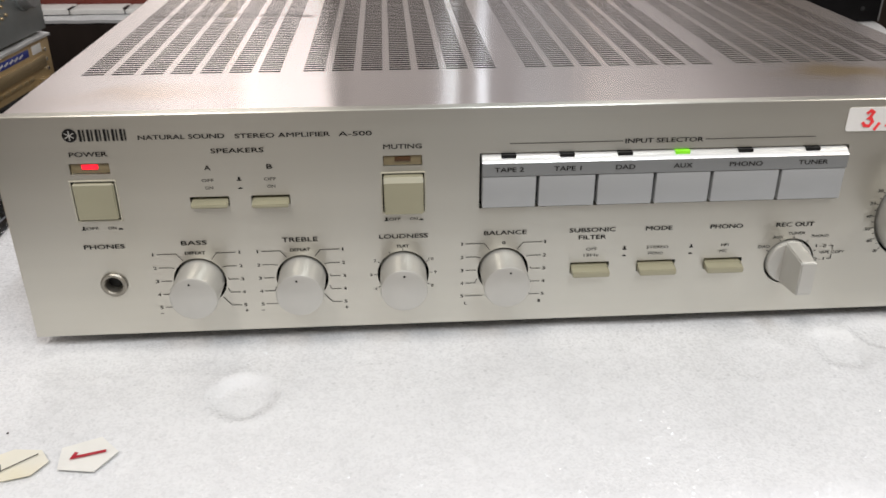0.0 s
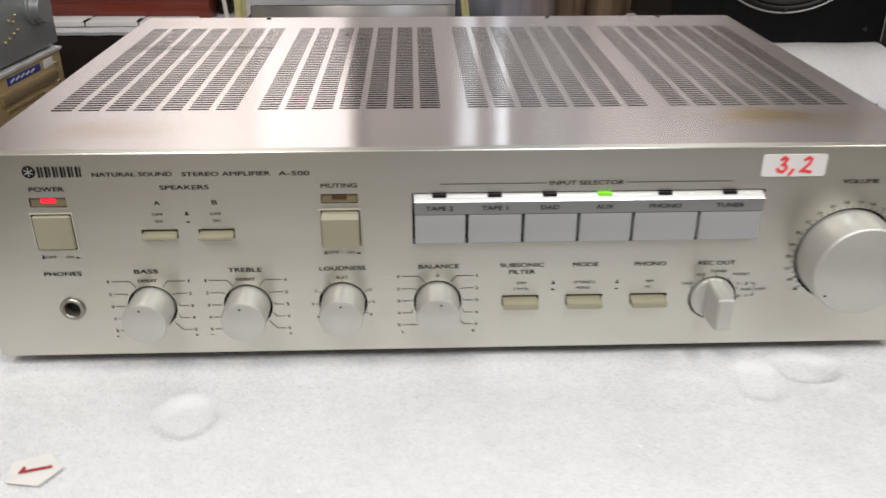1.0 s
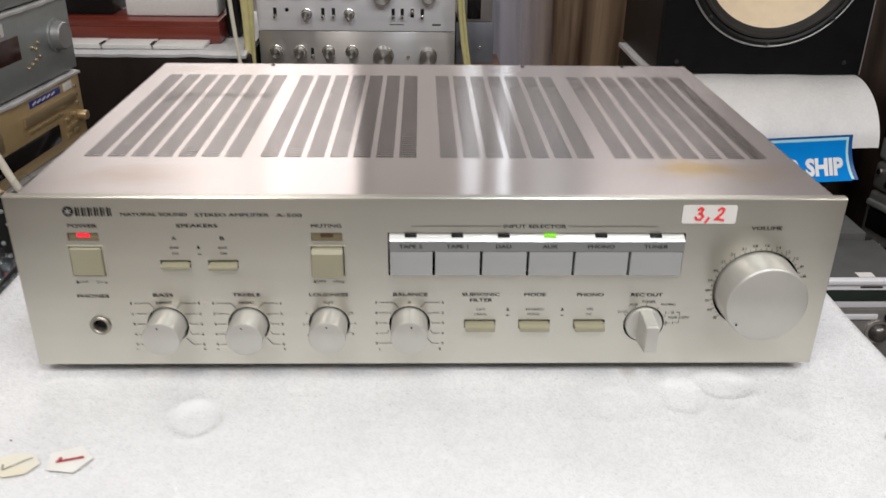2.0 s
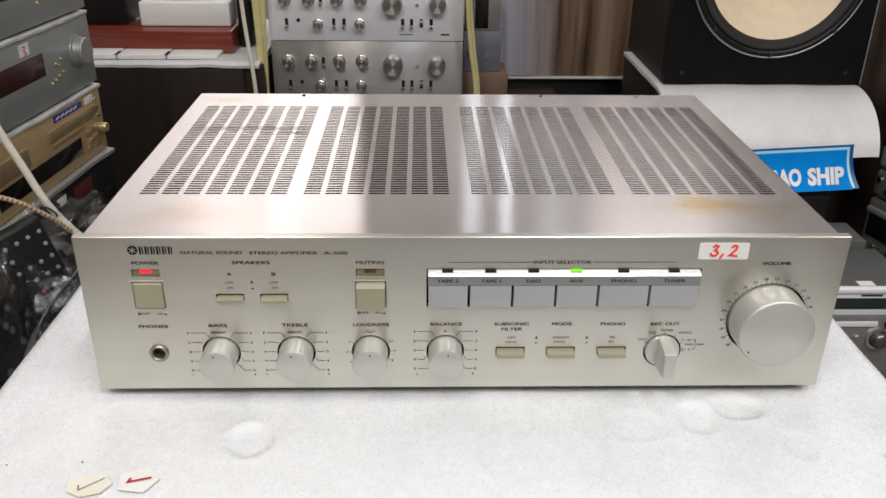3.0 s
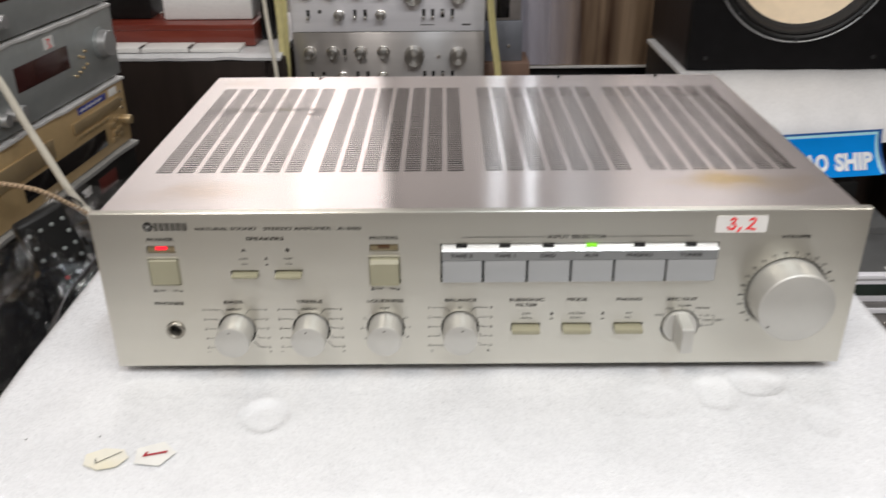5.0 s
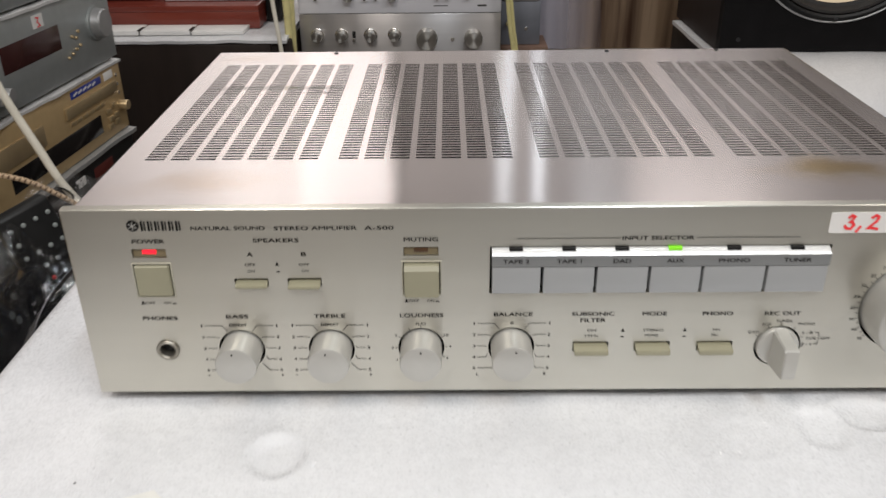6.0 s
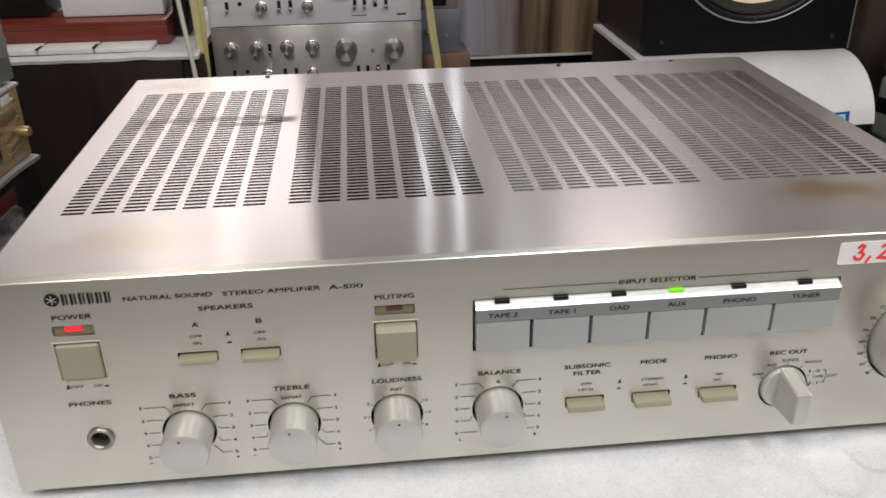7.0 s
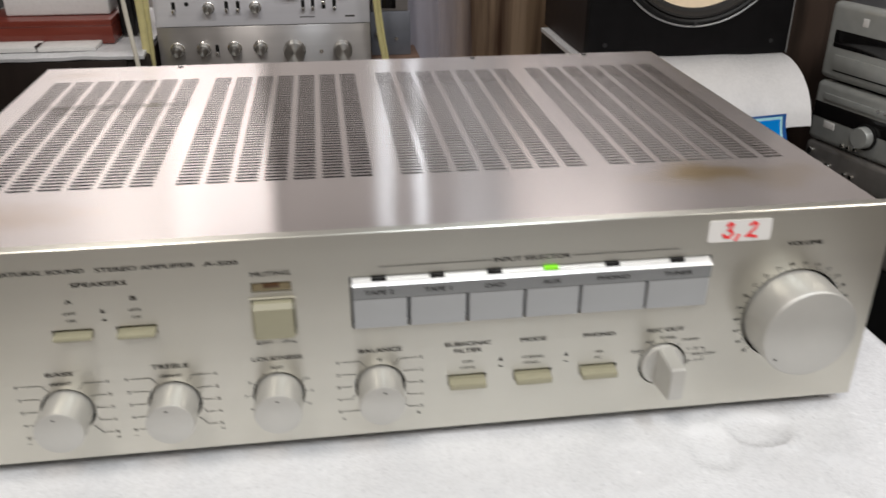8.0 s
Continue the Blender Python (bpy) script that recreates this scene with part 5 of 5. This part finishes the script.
woof = part("woofer_frame", turned([(rr - 0.012, -0.01), (rr - 0.010, 0.0005), (rr - 0.003, 0.004), (rr - 0.0035, 0.006), (rr - 0.009, 0.007), (rr - 0.013, 0.005), (rr - 0.013, -0.012)], rx, 0, rz, 96, caps=False), BLACK, big, "black woofer frame")
part("metal_ring", turned([(rr - 0.0028, 0.0002), (rr + 0.0006, 0.0002), (rr + 0.0006, 0.0035), (rr - 0.0012, 0.0050), (rr - 0.0028, 0.0042)], rx, 0, rz, 96, caps=False), RINGM, woof, "thin bright ring")
part("surround", turned([(rr - 0.0125, 0.0), (rr - 0.016, 0.006), (rr - 0.020, 0.006), (rr - 0.026, -0.002), (rr - 0.034, -0.004), (rr - 0.034, -0.02)], rx, 0, rz, 96, caps=False), RUBBER, woof, "dark rubber surround")
part("cone", turned([(rr - 0.0325, -0.0030), (0.05, -0.055), (0.046, -0.052), (0.03, -0.042), (0.0005, -0.038)], rx, 0, rz, 96, caps=False), CONE, woof, "cream paper cone")
for k in range(8):
    a = radians(-90 + 45 * k)
    part("bolt", turned([(0.0038, 0), (0.0038, 0.002), (0.002, 0.003)], rx + (rr - 0.0068) * math.cos(a), -0.0068, rz + (rr - 0.0068) * math.sin(a), 12), DARK, woof)
for x in (-0.155, 0.155):
    part("corner_screw", turned([(0.004, 0), (0.004, 0.001), (0.002, 0.0015)], x, 0, 0.022, 12), DARK, big)


def drape(u, v):
    """Foam under the loudspeaker that bends down over the front."""
    x = 0.416 + 0.384 * u
    d = v * 0.452
    if d < 0.26:
        y, z = 1.40 - d * 1.06, -0.1095
    else:
        a = (d - 0.26) / 0.135
        a = min(a, 1.45)
        y, z = 1.1244 - 0.130 * math.sin(a), -0.1095 - 0.112 * (1 - math.cos(a)) - max(0, (d - 0.26) / 0.135 - 1.45) * 0.12
    fold = max(0.0, d - 0.24) / 0.2
    y += 0.004 * fold * noise.noise(Vector((x * 26, z * 3, 9)))
    z += 0.0015 * noise.noise(Vector((x * 14, y * 10, 6)))
    return x, y, z


solid("foam_drape", sheet(bmesh.new(), drape, 90, 60, -0.007), FOAMGREY, "white foam sheet draped over the edge under a loudspeaker", "foam sheet")
solid("stand", boxed(0.43, 0.80, 1.15, 1.45, FLOOR, -0.1178, bevel=0.004), BLACK, "black stand under a large loudspeaker", "stand")

# blue sign
sign = thing("sign", "blue curved sign with white capitals and a pale border", "sign", pose(0.5800, 0.972, -0.2535, 0, -3.2, 0))
SW, SH = 0.322, 0.072


def sign_at(a, h, lift=0.0):
    """a from -1 to 1 along the sign, h from 0 to 1 up it."""
    return a * SW / 2, -0.028 * (1 - h) ** 2.2 - lift, h * SH


part("board", sheet(bmesh.new(), lambda u, v: sign_at(2 * u - 1 + 0.05 * (1 - v) ** 3 * u, v), 24, 12, 0.0012), SIGNDARK, sign)
part("field", sheet(bmesh.new(), lambda u, v: sign_at((2 * u - 1) * 0.955 + 0.05 * (1 - v) ** 3 * u, 0.02 + 0.93 * v, 0.0016), 24, 12, 0.0012), SIGNLINE, sign)
part("blue_field", sheet(bmesh.new(), lambda u, v: sign_at((2 * u - 1) * 0.925 + 0.05 * (1 - v) ** 3 * u, 0.0 + 0.89 * v, 0.0032), 24, 12, 0.0012), SIGNBLUE, sign)
for s, x, w in (("BAO", 0.0400, 0.055), ("SHIP", 0.1110, 0.065)):
    bm = words(bmesh.new(), s, x, 0.0225, w, 0.0280, 0, bold=0.05)
    for v in bm.verts:
        v.co.y = sign_at(0, v.co.z / SH)[1] - 0.0052
    part("lettering", bm, SIGNWHITE, sign, "white capital letters")
solid("black_speaker_box", boxed(0.60, 0.645, 0.93, 1.08, -0.70, -0.285, bevel=0.004), BLACK, "black box under a blue sign", "box")
solid("black_speaker_box", boxed(0.655, 0.705, 0.95, 1.10, -0.70, -0.262, bevel=0.004), BLACK, "tall black box under a blue sign", "box")

# ---- right side ----
solid("brown_cabinet", boxed(0.815, 1.10, 1.30, 1.62, FLOOR, 0.55, bevel=0.004), wood_mat("dark_brown_veneer", (0.03, 0.02, 0.015), (0.075, 0.05, 0.038), 18, 0.4, 0.1), "dark brown wooden cabinet beside a loudspeaker", "cabinet")
TURN_R = -75


GREYSILVER = mat("grey_silver_front", (0.42, 0.43, 0.41), 0.4, 0.3, 0.06, 60)
DIMGREY = mat("dim_grey_front", (0.24, 0.225, 0.21), 0.4, 0.4, 0.08, 60)
RX, RY = 0.916, 0.893


def player(name, z, h, front, label, category):
    t = thing(name, label, category, pose(RX, RY, z, 0, 0, TURN_R), "stacked players")
    part("case", boxed(-0.211, 0.211, 0.0265, 0.30, 0.0, h - 0.003, bevel=0.002), CASE_GREY, t)
    part("front_plate", boxed(-0.215, 0.215, 0.0, 0.026, 0.0005, h - 0.0005, bevel=0.011, seg=5), front, t)
    return t


p1 = player("disc_player", -0.146, 0.135, GREYSILVER, "grey silver disc player with a black window in a stack", "disc player")
raised(p1, "display_window", -0.195, 0.06, 0.058, 0.088, 0.001, GLASSBLK)
raised(p1, "disc_tray", -0.185, 0.02, 0.020, 0.046, 0.004, GREYSILVER)
raised(p1, "slit", -0.185, -0.02, 0.0165, 0.0190, 0.0006, BLACK)
# White patch painted on as a small glint of the front plate.
raised(p1, "white_badge_or_glint", -0.142, -0.130, 0.102, 0.116, 0.0008, STICKER)
part("small_button", knob_bm(0.02, 0.030, 0.008, 0.004, n=16), BLACK, p1)
p2 = player("audio_player", -0.262, 0.112, GREYSILVER, "grey silver player with a black band and round dial", "player")
raised(p2, "black_band", -0.208, 0.03, 0.046, 0.074, 0.001, GLASSBLK)
raised(p2, "disc_tray", -0.19, -0.05, 0.080, 0.092, 0.003, GREYSILVER)
raised(p2, "pink_badge", -0.180, -0.155, 0.030, 0.043, 0.0008, STICKER, "pale pink paper sticker")
d2 = part("dial", knob_bm(-0.085, 0.040, 0.019, 0.018), GREYSILVER, p2, "round silver dial")
part("dial_ring", turned([(0.023, 0), (0.023, 0.003), (0.0195, 0.004)], -0.085, 0, 0.040, 32), BLACK, d2)
for x, z in ((-0.07, 0.090), (-0.055, 0.090), (-0.10, 0.012), (-0.115, 0.010), (-0.13, 0.010)):
    part("small_button", knob_bm(x, z, 0.0038, 0.004, n=12), CHROME, p2)
p3 = player("tuner", -0.320, 0.0575, DIMGREY, "low dark grey tuner in a stack", "tuner")
for x, z, r in ((-0.195, 0.040, 0.006), (-0.170, 0.022, 0.006), (-0.150, 0.022, 0.006), (-0.11, 0.020, 0.004), (-0.095, 0.020, 0.004)):
    part("small_button", knob_bm(x, z, r, 0.006, n=14), CHROME, p3)
p4 = player("cassette_deck", -0.440, 0.1195, DIMGREY, "dark grey cassette deck with a handle bar in a stack", "cassette deck")
raised(p4, "handle_bar", -0.205, 0.0, 0.092, 0.102, 0.008, GREYSILVER)
raised(p4, "cassette_door", -0.20, 0.02, 0.044, 0.086, 0.003, GLASSBLK)
for k in range(7):
    part("small_button", knob_bm(-0.195 + 0.020 * k, 0.026, 0.0032, 0.004, n=12), CHROME, p4)
solid("stand", boxed(-0.215, 0.215, 0.0, 0.32, 0, 0.3595, bevel=0.004), BLACK, "black stand under a stack of players", "stand", m=pose(RX, RY, FLOOR, 0, 0, TURN_R))

rc = thing("disc_recorder", "grey disc recorder with a silver front and green display", "recorder", pose(0.518, 0.657, -0.334))
LID = mat("grey_painted_lid", (0.12, 0.122, 0.122), 0.40, 0.2, 0.10, 40)
case(rc, 0.40, 0.136, 0.048, SILVER, LID, feet=False)
part("rear_case", boxed(-0.196, 0.180, 0.1365, 0.212, 0.0, 0.058, bevel=0.002), LID, rc, "higher rear half of the grey lid")
raised(rc, "display_window", 0.020, 0.170, 0.011, 0.030, 0.0008, mat("green_black_window", (0.02, 0.03, 0.025), 0.15))
raised(rc, "lip", -0.19, 0.19, 0.040, 0.046, 0.004, SILVER)
part("printed_bar", stroke(bmesh.new(), [(0.112, 0.0345), (0.142, 0.0345)], 0.0035, -0.0004), INKGREY, rc)
solid("price_label", boxed(-0.012, 0.012, -0.007, 0.007, 0, 0.0008), STICKER, "small white label on a grey recorder", "label", m=pose(0.640, 0.672, -0.2877))
rd = thing("audio_player", "silver player with a slot and a round knob under a recorder", "player", pose(0.518, 0.655, -0.455))
case(rd, 0.41, 0.22, 0.1205, mat("worn_grey_front", (0.25, 0.24, 0.235), 0.4, 0.4, 0.1, 40), CASE_GREY)
raised(rd, "disc_tray", 0.082, 0.145, 0.104, 0.112, 0.003, SILVER)
part("lens", knob_bm(0.164, 0.107, 0.0075, 0.006, n=20), GLASSBLK, rd, "small dark lens")
part("dial", turned([(0.0150, 0), (0.0148, 0.006), (0.0125, 0.0125), (0.008, 0.016), (0.0004, 0.0172)], 0.151, 0.0, 0.083, 32), mat("smoky_metal", (0.16, 0.15, 0.145), 0.25, 0.8, 0.1, 40), rd, "domed dark metal knob")
part("dial_ring", turned([(0.0185, 0), (0.0185, 0.003), (0.0155, 0.004)], 0.151, 0, 0.083, 32), CHROME, rd)
for x in (0.092, 0.118, 0.182):
    part("small_button", knob_bm(x, 0.085, 0.004, 0.003, n=12), CHROME, rd)
solid("rack", boxed(0.305, 0.73, 0.66, 0.90, FLOOR, -0.4552, bevel=0.003), BLACK, "black rack carrying players", "rack")
solid("rack", boxed(0.60, 0.80, 0.9505, 1.13, FLOOR, -0.7005, bevel=0.003), BLACK, "black plinth under two boxes", "rack")
solid("plastic_bag", lump(0, 0, 0, 0.09, 0.16, 0.10, 5.2, 0.36, 48), BAGFILM, "crumpled clear plastic bag by the table", "plastic bag", m=pose(0.41, 0.33, -0.45))
